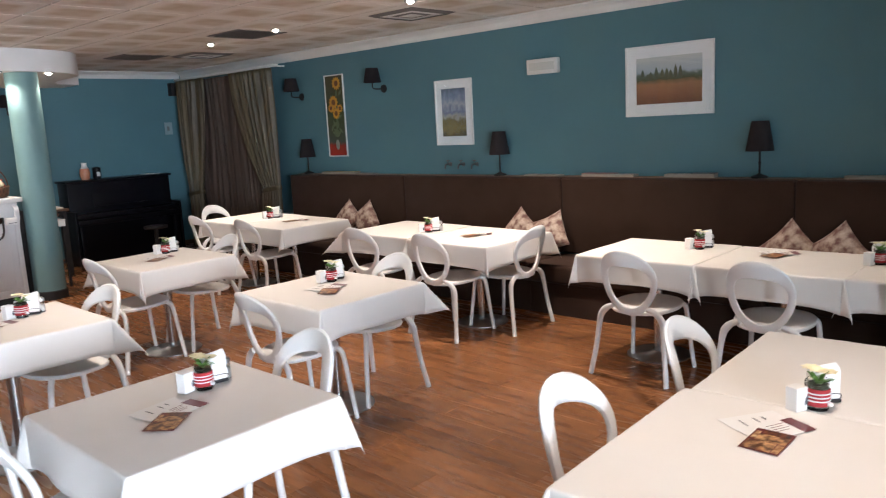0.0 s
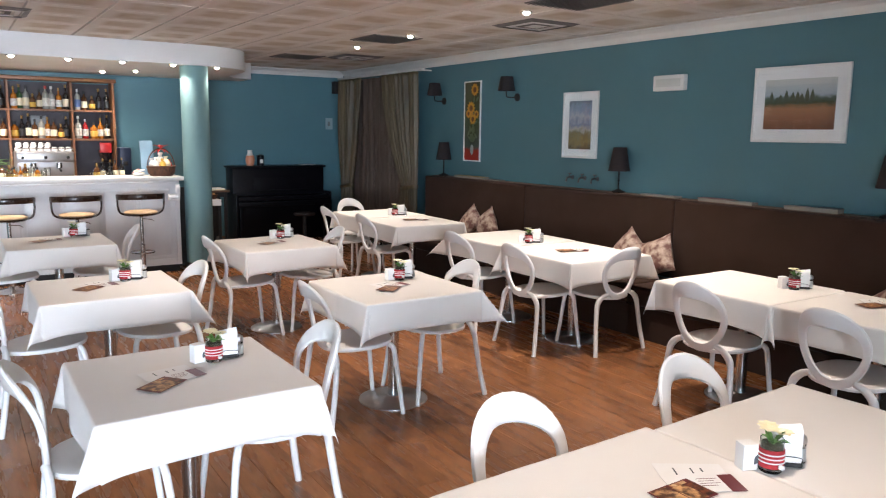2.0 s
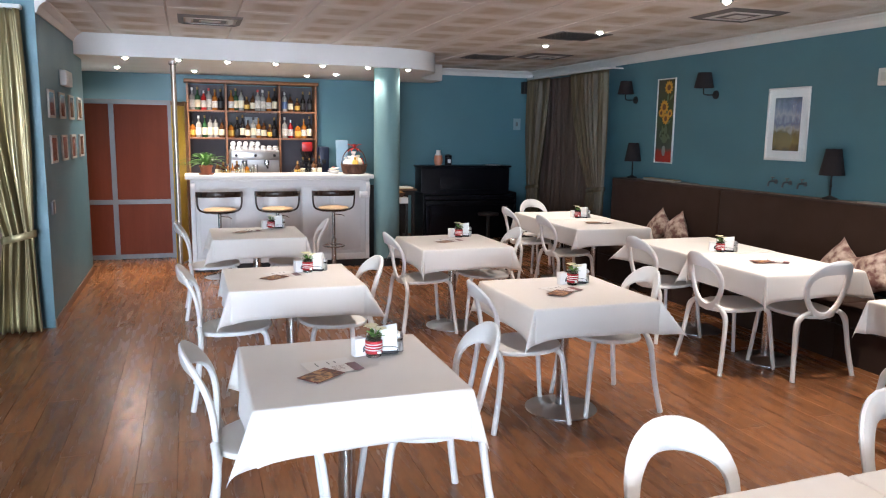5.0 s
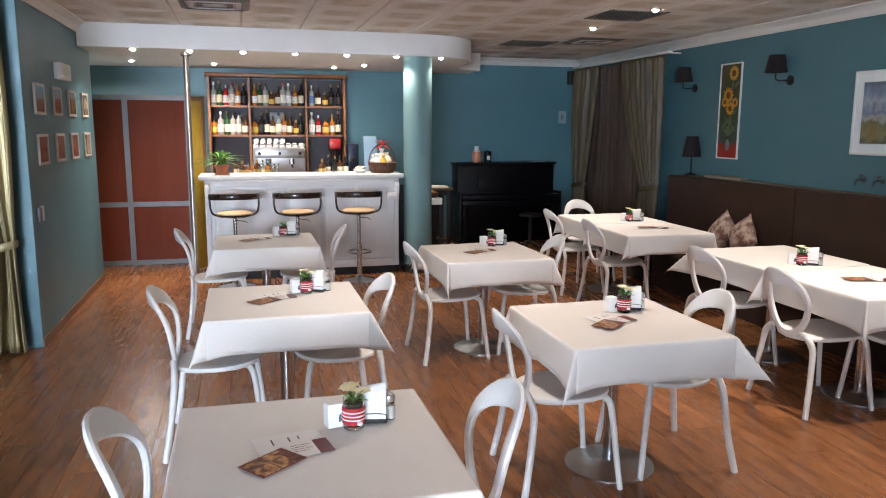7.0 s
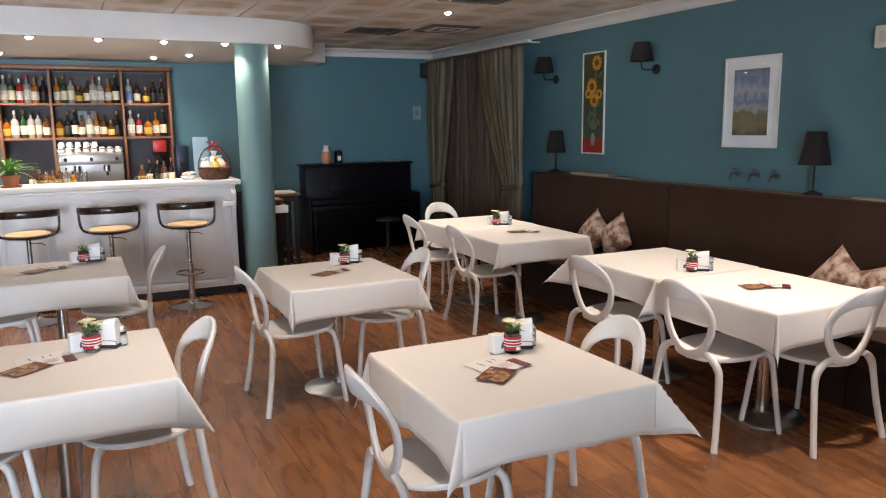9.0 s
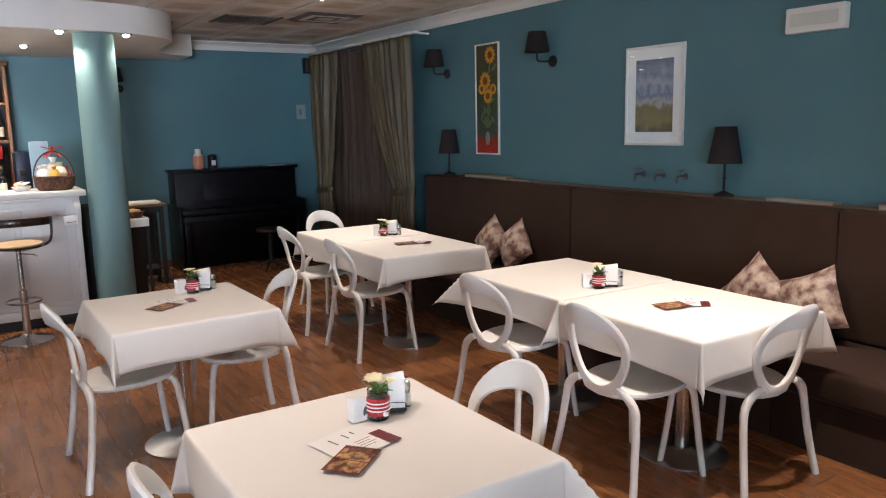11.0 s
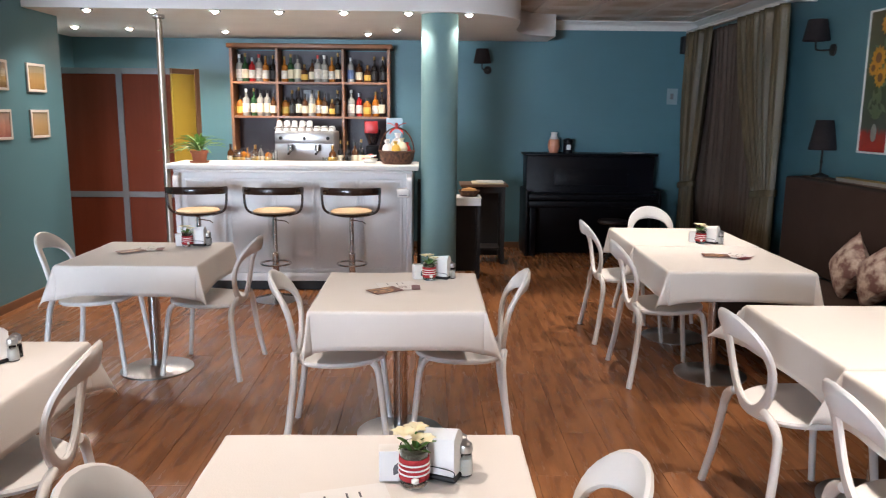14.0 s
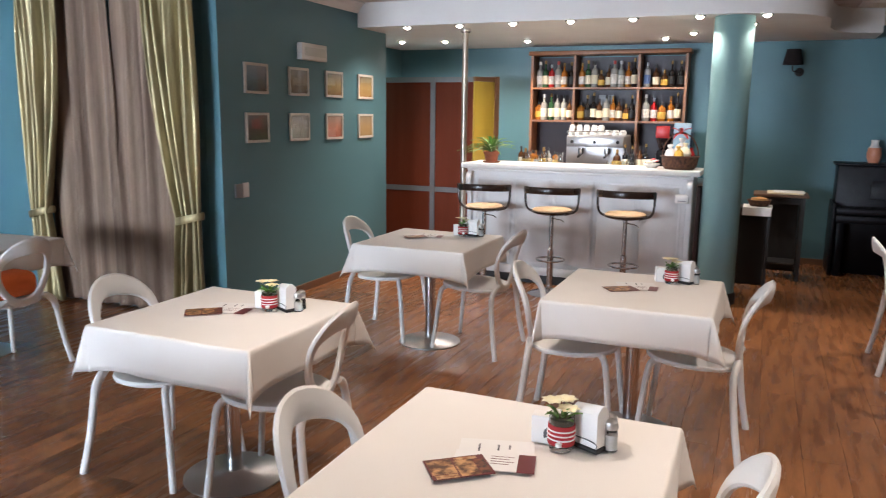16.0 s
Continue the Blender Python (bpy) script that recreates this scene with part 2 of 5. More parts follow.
_l.new(_mix.outputs["Result"], _n["Principled BSDF"].inputs["Base Color"])
_n["Principled BSDF"].inputs["Roughness"].default_value = 0.7


# ---- building helpers ----
def merge(bm, other, m=None):
    if m is not None:
        bmesh.ops.transform(other, matrix=m, verts=other.verts)
    me = bpy.data.meshes.new("tmp")
    other.to_mesh(me)
    other.free()
    bm.from_mesh(me)
    bpy.data.meshes.remove(me)
    return bm


def block(x0, x1, y0, y1, z0, z1, bevel=0.0, seg=2, bm=None):
    b = bmesh.new()
    bmesh.ops.create_cube(b, size=1.0)
    bmesh.ops.transform(b, matrix=Matrix.Translation(((x0 + x1) / 2, (y0 + y1) / 2, (z0 + z1) / 2)) @ Matrix.Diagonal((x1 - x0, y1 - y0, z1 - z0, 1)), verts=b.verts)
    if bevel:
        bmesh.ops.bevel(b, geom=b.edges[:], offset=bevel, segments=seg, affect="EDGES", profile=0.5)
    return b if bm is None else merge(bm, b)


def lathe(profile, n=24):
    """A solid of revolution round z from (radius, height) pairs."""
    b = bmesh.new()
    rings = []
    for r, z in profile:
        rings.append([b.verts.new((r * math.cos(2 * math.pi * i / n), r * math.sin(2 * math.pi * i / n), z)) for i in range(n)] if r > 1e-5 else [b.verts.new((0, 0, z))])
    for a, c in zip(rings, rings[1:]):
        for i in range(n):
            j = (i + 1) % n
            if len(a) == 1 and len(c) == 1:
                continue
            if len(a) == 1:
                b.faces.new((a[0], c[j], c[i]))
            elif len(c) == 1:
                b.faces.new((a[i], a[j], c[0]))
            else:
                b.faces.new((a[i], a[j], c[j], c[i]))
    bmesh.ops.recalc_face_normals(b, faces=b.faces)
    return b


def sweep(path, sizes, up=(0, 1, 0), n=10, closed=False, power=1.0):
    """A tube along a path; sizes are half-widths (across, along up) at each point."""
    b = bmesh.new()
    path = [Vector(p) for p in path]
    k = len(path)
    rings = []
    for i, p in enumerate(path):
        a, c = (path[(i - 1) % k], path[(i + 1) % k]) if closed else (path[max(i - 1, 0)], path[min(i + 1, k - 1)])
        t = (c - a).normalized()
        u = Vector(up)
        u = (u - t * u.dot(t)).normalized()
        s = t.cross(u)
        w, d = sizes[i] if isinstance(sizes, list) else sizes
        ring = []
        for j in range(n):
            q = 2 * math.pi * j / n
            cc, ss = math.cos(q), math.sin(q)
            ring.append(b.verts.new(p + s * w * math.copysign(abs(cc) ** power, cc) + u * d * math.copysign(abs(ss) ** power, ss)))
        rings.append(ring)
    pairs = list(zip(rings, rings[1:] + rings[:1])) if closed else list(zip(rings, rings[1:]))
    for a, c in pairs:
        for j in range(n):
            b.faces.new((a[j], a[(j + 1) % n], c[(j + 1) % n], c[j]))
    if not closed:
        b.faces.new(rings[0][::-1])
        b.faces.new(rings[-1])
    bmesh.ops.recalc_face_normals(b, faces=b.faces)
    return b


def smooth_path(points, n=8):
    """Catmull-Rom through the points."""
    pts = [Vector(p) for p in points]
    pts = [pts[0] * 2 - pts[1]] + pts + [pts[-1] * 2 - pts[-2]]
    out = []
    for i in range(1, len(pts) - 2):
        a, b, c, d = pts[i - 1:i + 3]
        for j in range(n):
            t = j / n
            out.append(0.5 * ((2 * b) + (c - a) * t + (2 * a - 5 * b + 4 * c - d) * t * t + (3 * b - a - 3 * c + d) * t ** 3))
    return out + [pts[-2]]


def mesh_object(name, bm, mat, smooth=True):
    me = bpy.data.meshes.new(name)
    bm.to_mesh(me)
    bm.free()
    me.materials.append(mat)
    if smooth:
        me.polygons.foreach_set("use_smooth", [True] * len(me.polygons))
        me.set_sharp_from_angle(angle=radians(38))
    return new(name, me)


def part(name, bm, mat, parent, label="", smooth=True):
    ob = mesh_object(name, bm, mat, smooth)
    ob.parent = parent
    return tagged(ob, label) if label else ob


ZONE = Matrix.Identity(4)  # plan coordinates of the zone under construction to the room's


def thing(name, label, category, m=None, group=""):
    ob = new(name)
    ob.empty_display_size = 0.05
    if m is not None:
        ob.matrix_basis = ZONE @ m
    return tagged(ob, label, category, group)


def structure(name, bm, mat, label, smooth=False, category=""):
    return tagged(mesh_object(name, bm, mat, smooth), label, category or name.split("_")[0], kind="structure")


# ---- the room ----
T = 0.15
structure("floor", block(XB - T, XE + T, YS - T, YN + T, -0.12, -0.012), FLOOR_BASE, "reddish-brown laminate plank floor with a soft gloss")
structure("wall_north", block(XB, XE, YN, YN + T, -0.012, H + 0.05), TEAL, "teal-blue painted wall behind the long bench")
structure("wall_west", block(XB - T, XB, -1.1, YN + T, -0.012, H + 0.05), TEAL, "teal-blue painted wall behind bar and piano")
structure("wall_gallery", block(XR, XC, YL - T, YL, -0.012, H + 0.05), TEAL, "dark teal wall with small framed prints")
structure("wall_curtained", block(XC - T, XC, YS, YL - T - 0.002, -0.012, H + 0.05), TEAL, "teal wall carrying the tied-back drapes")
structure("wall_recess_side", block(XR, XR + T, -1.1, YL - T - 0.002, -0.012, H + 0.05), TEAL, "teal side wall of the passage recess")
structure("wall_recess_end", block(XB - T, XR + T, -1.1 - T, -1.1, -0.012, H + 0.05), TEAL, "teal end wall of the passage recess")
structure("wall_south", block(XC - T, XE + T, YS - T, YS, -0.012, H + 0.05), TEAL, "plain teal wall closing the room")
bm = bmesh.new()
edges = [YS - 0.001] + [v for w in WINDOWS for v in w] + [YP0 + T]
for a, b in zip(edges[0::2], edges[1::2]):
    block(XE, XE + T, a, b, -0.012, H + 0.05, bm=bm)
for a, b in WINDOWS:
    block(XE, XE + T, a, b, -0.012, 0.5, bm=bm)
    block(XE, XE + T, a, b, 2.5, H + 0.05, bm=bm)
structure("wall_east", bm, TEAL, "teal wall with a large window")
# two unseen walls, added to keep window daylight off the bench wall
structure("wall_return", block(XP, XE - 0.001, YP0, YP0 + T, -0.012, H + 0.05), TEAL, "unseen plain teal wall added to block daylight beside the window bay")
structure("wall_north_east", block(XP, XP + T, YP0 + T + 0.001, YN - 0.001, -0.012, H + 0.05), TEAL, "unseen plain teal wall added to block daylight at the bench end")
for i, (a, b) in enumerate(WINDOWS):
    w = tagged(new("window_%d" % (i + 1)), "large white-framed window letting in cool daylight", "window", kind="structure")
    bm = bmesh.new()
    for q in ((a, a + 0.06, 0.5, 2.5), (b - 0.06, b, 0.5, 2.5), (a + 0.06, b - 0.06, 0.5, 0.56), (a + 0.06, b - 0.06, 2.44, 2.5)):
        block(XE + 0.03, XE + 0.09, *q, bm=bm)
    part("window_frame", bm, WHITE_PAINT, w, smooth=False)
    pane = part("pane", block(XE + 0.055, XE + 0.061, a + 0.06, b - 0.06, 0.56, 2.44), WINDOW_GLASS, w, smooth=False)
    pane.visible_shadow = False
structure("ground", block(XE + T, XE + 60, -40, 40, -0.3, -0.1), material("outside_paving", (0.25, 0.24, 0.22)), "pale paving outside the windows")

# ceiling: tiles with open joints over a backing, all one mesh
bm = bmesh.new()
block(XB - T, XE + T, YS - T, YN + T, H + 0.02, H + 0.12, bm=bm)
verts, faces = [], []
x = math.floor(XB / 0.6) * 0.6
while x < XE:
    y = math.floor(YS / 0.6) * 0.6 + 0.07
    while y < YN:
        x0, x1, y0, y1 = max(x + 0.006, XB), min(x + 0.594, XE), max(y + 0.006, YS), min(y + 0.594, YN)
        if x1 - x0 > 0.02 and y1 - y0 > 0.02:
            k = len(verts)
            verts += [(x0, y0, H + 0.02), (x1, y0, H + 0.02), (x1, y1, H + 0.02), (x0, y1, H + 0.02), (x0 + 0.006, y0 + 0.006, H), (x1 - 0.006, y0 + 0.006, H), (x1 - 0.006, y1 - 0.006, H), (x0 + 0.006, y1 - 0.006, H)]
            faces += [(k + 4, k + 7, k + 6, k + 5)] + [(k + i, k + 4 + i, k + 4 + (i + 1) % 4, k + (i + 1) % 4) for i in range(4)]
        y += 0.6
    x += 0.6
me = bpy.data.meshes.new("tiles")
me.from_pydata(verts, [], faces)
bm.from_mesh(me)
structure("ceiling", bm, CEIL, "cream suspended ceiling tiles with soft beige squares")


def cornice(name, p, q, inward):
    """A plain coved moulding along the top of a wall."""
    p, q, inward = Vector(p), Vector(q), Vector(inward)
    prof = [(0.0, -0.105), (0.012, -0.105), (0.018, -0.085), (0.035, -0.05), (0.07, -0.022), (0.088, -0.015), (0.09, -0.001), (0.0, -0.001)]
    b = bmesh.new()
    ends = [[b.verts.new(e + inward * a + Vector((0, 0, H + z))) for a, z in prof] for e in (p, q)]
    for i in range(len(prof)):
        j = (i + 1) % len(prof)
        b.faces.new((ends[0][i], ends[0][j], ends[1][j], ends[1][i]))
    b.faces.new(ends[0][::-1])
    b.faces.new(ends[1])
    bmesh.ops.recalc_face_normals(b, faces=b.faces)
    structure(name, b, WHITE_PAINT, "white plaster cornice along the wall top", category="trim")


cornice("trim_north", (XB + 0.09, YN - 0.001, 0), (XE, YN - 0.001, 0), (0, -1, 0))
cornice("trim_west", (XB + 0.001, 4.54, 0), (XB + 0.001, YN - 0.001, 0), (1, 0, 0))
cornice("trim_gallery", (-8.79, YL + 0.001, 0), (XC, YL + 0.001, 0), (0, 1, 0))
structure("baseboard_gallery", block(XR, XC, YL, YL + 0.014, -0.01, 0.07, 0.003), SKIRT, "narrow brown wooden skirting board", category="baseboard")
structure("baseboard_west", block(XB, XB + 0.014, 2.6, YN, -0.01, 0.07, 0.003), SKIRT, "narrow brown wooden skirting board", category="baseboard")

# dropped soffit above the bar, with a curved free end
outline = [(-8.76, YL + 0.001), (-8.76, 2.97)] + [(-9.50 + 0.74 * math.cos(a), 3.12 + 0.88 * math.sin(a)) for a in np.linspace(0.1, 1.4, 10)]
outline += [(-9.7, 4.01), (-10.1, 4.03), (-10.4, 4.10), (-10.6, 4.25), (-10.72, 4.54), (XB + 0.001, 4.54), (XB + 0.001, -1.099), (XR - 0.001, -1.099), (XR - 0.001, YL + 0.001)]
bm = bmesh.new()
lo, hi = [bm.verts.new((x, y, SOFFIT)) for x, y in outline], [bm.verts.new((x, y, H - 0.002)) for x, y in outline]
for i in range(len(outline)):
    j = (i + 1) % len(outline)
    bm.faces.new((lo[i], lo[j], hi[j], hi[i]))
bm.faces.new(lo)
bm.faces.new(hi)
bmesh.ops.recalc_face_normals(bm, faces=bm.faces)
structure("trim_soffit", bm, WHITE_PAINT, "white dropped soffit with a curved end above the bar", smooth=True, category="soffit")

# ceiling fittings
for i, (x, y, z) in enumerate([(a, b, H) for a, b in CEILING_SPOTS] + [(a, b, SOFFIT) for a, b in SOFFIT_SPOTS]):
    s = thing("ceiling_spotlight", "small round recessed spotlight, lit warm white", "spotlight", pose(x, y, z), "recessed ceiling spotlights")
    part("rim", lathe([(0.034, 0.0), (0.034, -0.006), (0.048, -0.008), (0.051, -0.001), (0.051, 0.0)], 20), CHROME, s)
    part("bulb", lathe([(0.0, -0.030), (0.014, -0.027), (0.025, -0.018), (0.031, -0.006), (0.0315, -0.001), (0.0, -0.001)], 16), WHITE_GLOW, s, "glowing bulb")
GRILLE = material("grey_vent_grille", (0.16, 0.15, 0.14), (0.11, 0.10, 0.10), rough=0.5)
for x, y in ((-3.9, 4.75), (-6.87, 4.72), (-9.3, 4.7)):
    v = thing("ceiling_vent", "square grey louvred return-air grille in the ceiling", "vent", pose(x, y, H), "ceiling vents")
    for k in (-0.2775, 0.2775):
        part("frame_bar", block(-0.29, 0.29, k - 0.0125, k + 0.0125, -0.008, -0.001), GRILLE, v, smooth=False)
    for k in range(14):
        part("slat", merge(bmesh.new(), block(-0.29, 0.29, -0.016, 0.016, -0.0015, 0.0015), pose(0, -0.245 + k * 0.0377, -0.008, 25)), GRILLE, v, smooth=False)
for x, y in ((-5.05, 5.3), (-8.85, 5.35), (-7.25, 1.05)):
    v = thing("ceiling_diffuser", "white square four-way air diffuser with dark slots", "vent", pose(x, y, H), "air diffusers")
    for k, r in enumerate((0.29, 0.22, 0.15, 0.08)):
        b = bmesh.new()
        o = [[b.verts.new((sx * q, sy * q, z)) for sx, sy in ((-1, -1), (1, -1), (1, 1), (-1, 1))] for q, z in ((r, -0.003 - 0.004 * k), (r - 0.05, -0.022), (r - 0.052, -0.018), (r, -0.001 - 0.004 * k))]
        for c in range(4):
            for e in range(4):
                b.faces.new((o[c][e], o[c][(e + 1) % 4], o[(c + 1) % 4][(e + 1) % 4], o[(c + 1) % 4][e]))
        part("louvre", b, WHITE_PAINT if k % 2 else GRILLE, v, smooth=False)

# column and pole
c = thing("column", "round teal painted column beside the bar", "column", pose(-8.995, 3.226, 0))
part("shaft", lathe([(0.0, 0.1), (0.165, 0.1), (0.165, SOFFIT), (0.0, SOFFIT)], 48), LIT_TEAL, c)
part("plinth", lathe([(0.0, -0.008), (0.178, -0.008), (0.178, 0.09), (0.17, 0.1), (0.0, 0.1)], 48), BLACK, c, "dark base ring")
c["kind"] = "structure"
p = thing("metal_pole", "slim polished metal pole at the bar's end", "pole", pose(-9.187, 0.675, 0))
part("tube", lathe([(0, -0.008), (0.03, -0.008), (0.03, SOFFIT), (0, SOFFIT)], 24), POLE_METAL, p)
part("flange", lathe([(0.031, 2.46), (0.055, 2.47), (0.055, SOFFIT - 0.002), (0.031, SOFFIT - 0.002)], 24), CHROME, p)

# partition with aluminium frame
w = tagged(new("partition"), "red-brown panel partition in a grey aluminium frame", "partition", kind="structure")
w.matrix_basis = pose(-10.18, 0, 0)
YP = [-1.07, -0.11, 0.60]
for a in YP:
    part("post", block(-0.025, 0.025, a - 0.03, a + 0.03, -0.01, 2.08), GREY_METAL, w, smooth=False)
for a, b in zip(YP, YP[1:]):
    for z in (0.035, 0.76, 2.05):
        part("rail", block(-0.022, 0.022, a + 0.03, b - 0.03, z - 0.03, z + 0.03), GREY_METAL, w, smooth=False)
    for z0, z1 in ((0.065, 0.73), (0.79, 2.02)):
        part("panel", block(-0.008, 0.008, a + 0.03, b - 0.03, z0, z1), BROWN_PANEL, w, smooth=False)
# half-open yellow leaf beside the bar, hinged on a brown jamb
d = thing("swing_door", "yellow panelled door leaf standing half open beside the bar", "door", pose(-9.85, 0.79, 0, 0, 0, -28))
part("leaf", block(0.04, 0.33, -0.012, 0.012, 0.02, 2.00, 0.003), YELLOW_PANEL, d)
part("jamb", block(-0.025, 0.038, -0.02, 0.02, -0.008, 2.06, 0.003), SKIRT, d, "brown wooden jamb", smooth=False)
part("top_rail", block(0.04, 0.33, -0.016, 0.016, 2.002, 2.05, 0.003), SKIRT, d, "brown wooden top rail", smooth=False)


# ---- bench along the north wall ----
def bench_section(x0, x1):
    s = thing("bench_section", "dark brown suede bench with a high padded back", "bench", pose(x0, 0, 0), "bench sections")
    w = x1 - x0
    part("base", block(0.004, w - 0.004, 5.54, 6.28, -0.01, 0.28), SUEDE, s, smooth=False)
    part("seat", block(0.003, w - 0.003, 5.50, 6.1, 0.285, 0.45, 0.035, 4), SUEDE, s)
    part("backrest", block(0.003, w - 0.003, 6.06, 6.2, 0.455, 1.162, 0.022, 4), SUEDE, s)
    return s


SEAMS = [-8.2, -6.07, -3.97, -1.885, 0.25, 2.3, 3.39]
for a, b in zip(SEAMS, SEAMS[1:]):
    bench_section(a, b)
l = thing("bench_ledge", "brown wooden ledge behind the bench back", "ledge", pose(0, 0, 0))
part("board", block(SEAMS[0], SEAMS[-1], 6.202, YN - 0.002, 1.143, 1.165, 0.003), LEDGE, l, smooth=False)


def cushion(x, y, z, turn, lean, size=0.42):
    c = thing("cushion", "floral brown and cream cushion leaning on the bench back", "cushion", pose(x, y, z, lean, 0, 0) @ pose(0, 0, 0, 0, turn, 0), "bench cushions")
    b = bmesh.new()
    n = 14
    grid = {}
    for s in (1, -1):
        for i in range(n + 1):
            for j in range(n + 1):
                u, v = 2 * i / n - 1, 2 * j / n - 1
                if s == -1 and (abs(u) == 1 or abs(v) == 1):
                    grid[s, i, j] = grid[1, i, j]
                    continue
                pinch = 1 - 0.10 * (1 - abs(u) ** 2) * abs(v) ** 3 - 0.10 * (1 - abs(v) ** 2) * abs(u) ** 3
                t = 0.075 * ((1 - u * u) * (1 - v * v)) ** 0.42
                wr = 0.006 * noise.noise((u * 3, v * 3, s * 2 + x))
                grid[s, i, j] = b.verts.new((u * size / 2 * pinch, s * (t + wr * (1 if t > 0.02 else 0)), v * size / 2 * pinch))
    for s in (1, -1):
        for i in range(n):
            for j in range(n):
                q = [grid[s, i, j], grid[s, i + 1, j], grid[s, i + 1, j + 1], grid[s, i, j + 1]]
                b.faces.new(q if s == -1 else q[::-1])
    bmesh.ops.recalc_face_normals(b, faces=b.faces)
    part("cover", b, CUSHION, c)


for x, a, tilt in ((-6.93, 40, 0), (-6.61, 52, 0), (-4.36, 38, 0), (-4.02, 66, 0), (-1.87, 44, 0), (-1.53, 50, 0)):
    cushion(x, 5.94, 0.655, a, -14, 0.35)


# ---- tables, cloths and chairs ----
def table_frame(m, w, d, group):
    t = thing("cafe_table", "square cafe table on a chrome column and disc base", "table", m, group)
    part("tabletop", block(-w / 2 + 0.01, w / 2 - 0.01, -d / 2 + 0.01, d / 2 - 0.01, 0.731, 0.754, 0.004), WHITE_PAINT, t, smooth=False)
    part("column", lathe([(0.0, 0.02), (0.036, 0.02), (0.036, 0.728), (0.0, 0.728)], 20), CHROME, t, "chrome column")
    part("base", lathe([(0.0, 0.0), (0.225, 0.0), (0.225, 0.008), (0.21, 0.014), (0.06, 0.022), (0.045, 0.035), (0.0, 0.035)], 40), STEEL, t, "brushed steel disc base")
    return t


def cloth_mesh(w, d, drop, seed, n=30, spread=()):
    """A cloth that lies on the top, hangs at the sides and folds out at the corners."""
    rnd = random.Random(seed)
    ph = [rnd.uniform(0, 6.28) for _ in range(8)]
    b = bmesh.new()
    z0, lip = 0.758, 0.012
    hx, hy = w / 2, d / 2
    hang = (0.02, 0.05, 0.10, 0.18, 0.30, 0.44, 0.58, 0.72, 0.86, 1.0)
    flat = [-1, -0.992, -0.97] + [-0.94 + 1.88 * i / n for i in range(n + 1)] + [0.97, 0.992, 1]
    us = [-1 - q for q in reversed(hang)] + flat + [1 + q for q in hang]
    grid = []
    for u in us:
        row = []
        for v in us:
            a, c = max(abs(u) - 1, 0) * drop, max(abs(v) - 1, 0) * drop
            sx, sy = math.copysign(1, u), math.copysign(1, v)
            x, y = max(-1, min(1, u)) * hx, max(-1, min(1, v)) * hy
            r = math.hypot(a, c)
            z = z0 + 0.0022 * noise.noise((x * 4, y * 4, seed)) + 0.0012 * noise.noise((x * 13, y * 13, seed + 5))
            if r > 0:
                th = math.atan2(c, a)
                k = math.sin(2 * th)
                side = 1 if a > c else 0
                along = y if a > c else x
                rip = (0.011 * math.sin(along * 8 + ph[int(sx > 0) * 2 + side]) + 0.007 * noise.noise((along * 6, seed, side + 2 * sx + sy))) * (r / drop)
                out = lip * (1 - math.exp(-r / 0.005)) + rip * (1 - k) + r * 0.05
                sag = 0.15 * math.exp(-(hy - abs(y) if a > c else hx - abs(x)) / 0.07)
                flare = r * (0.27 + 0.10 * math.sin(ph[5] + sx * 2 + sy)) * k ** 1.5 - 0.012 * math.sin(2 * math.pi * k) * r / drop
                if (sx, sy) in spread:
                    flare += 0.44 * r * k ** 1.6
                ox = out * math.cos(th) + flare * 0.71
                oy = out * math.sin(th) + flare * 0.71
                if k > 0:
                    tw = 0.02 * math.sin(ph[6] + sx + 2 * sy) * k * r / drop
                    ox, oy = ox + tw, oy - tw
                x, y = x + sx * ox, y + sy * oy
                z -= max(0, r - 0.004) * (1 + sag - ((0.30 if (sx, sy) in spread else 0.18) + 0.05 * math.sin(ph[7] + 2.3 * sx + 1.3 * sy)) * k * k)
            row.append(b.verts.new((x, y, z)))
        grid.append(row)
    for i in range(len(us) - 1):
        for j in range(len(us) - 1):
            b.faces.new((grid[i][j], grid[i + 1][j], grid[i + 1][j + 1], grid[i][j + 1]))
    bmesh.ops.recalc_face_normals(b, faces=b.faces)
    if sum(f.normal.z for f in b.faces if abs(f.normal.z) > 0.9) < 0:
        bmesh.ops.reverse_faces(b, faces=b.faces)
    return b


def tablecloth(m, w, d, drop, seed, label="cream cotton tablecloth hanging over the table edges", spread=()):
    ob = tagged(mesh_object("tablecloth", cloth_mesh(w, d, drop, seed, spread=spread), CLOTH), label, "tablecloth", "tablecloths")
    ob.data.set_sharp_from_angle(angle=radians(180))
    ob.matrix_basis = m
    so = ob.modifiers.new("thickness", "SOLIDIFY")
    so.thickness, so.offset = 0.0018, 1.0


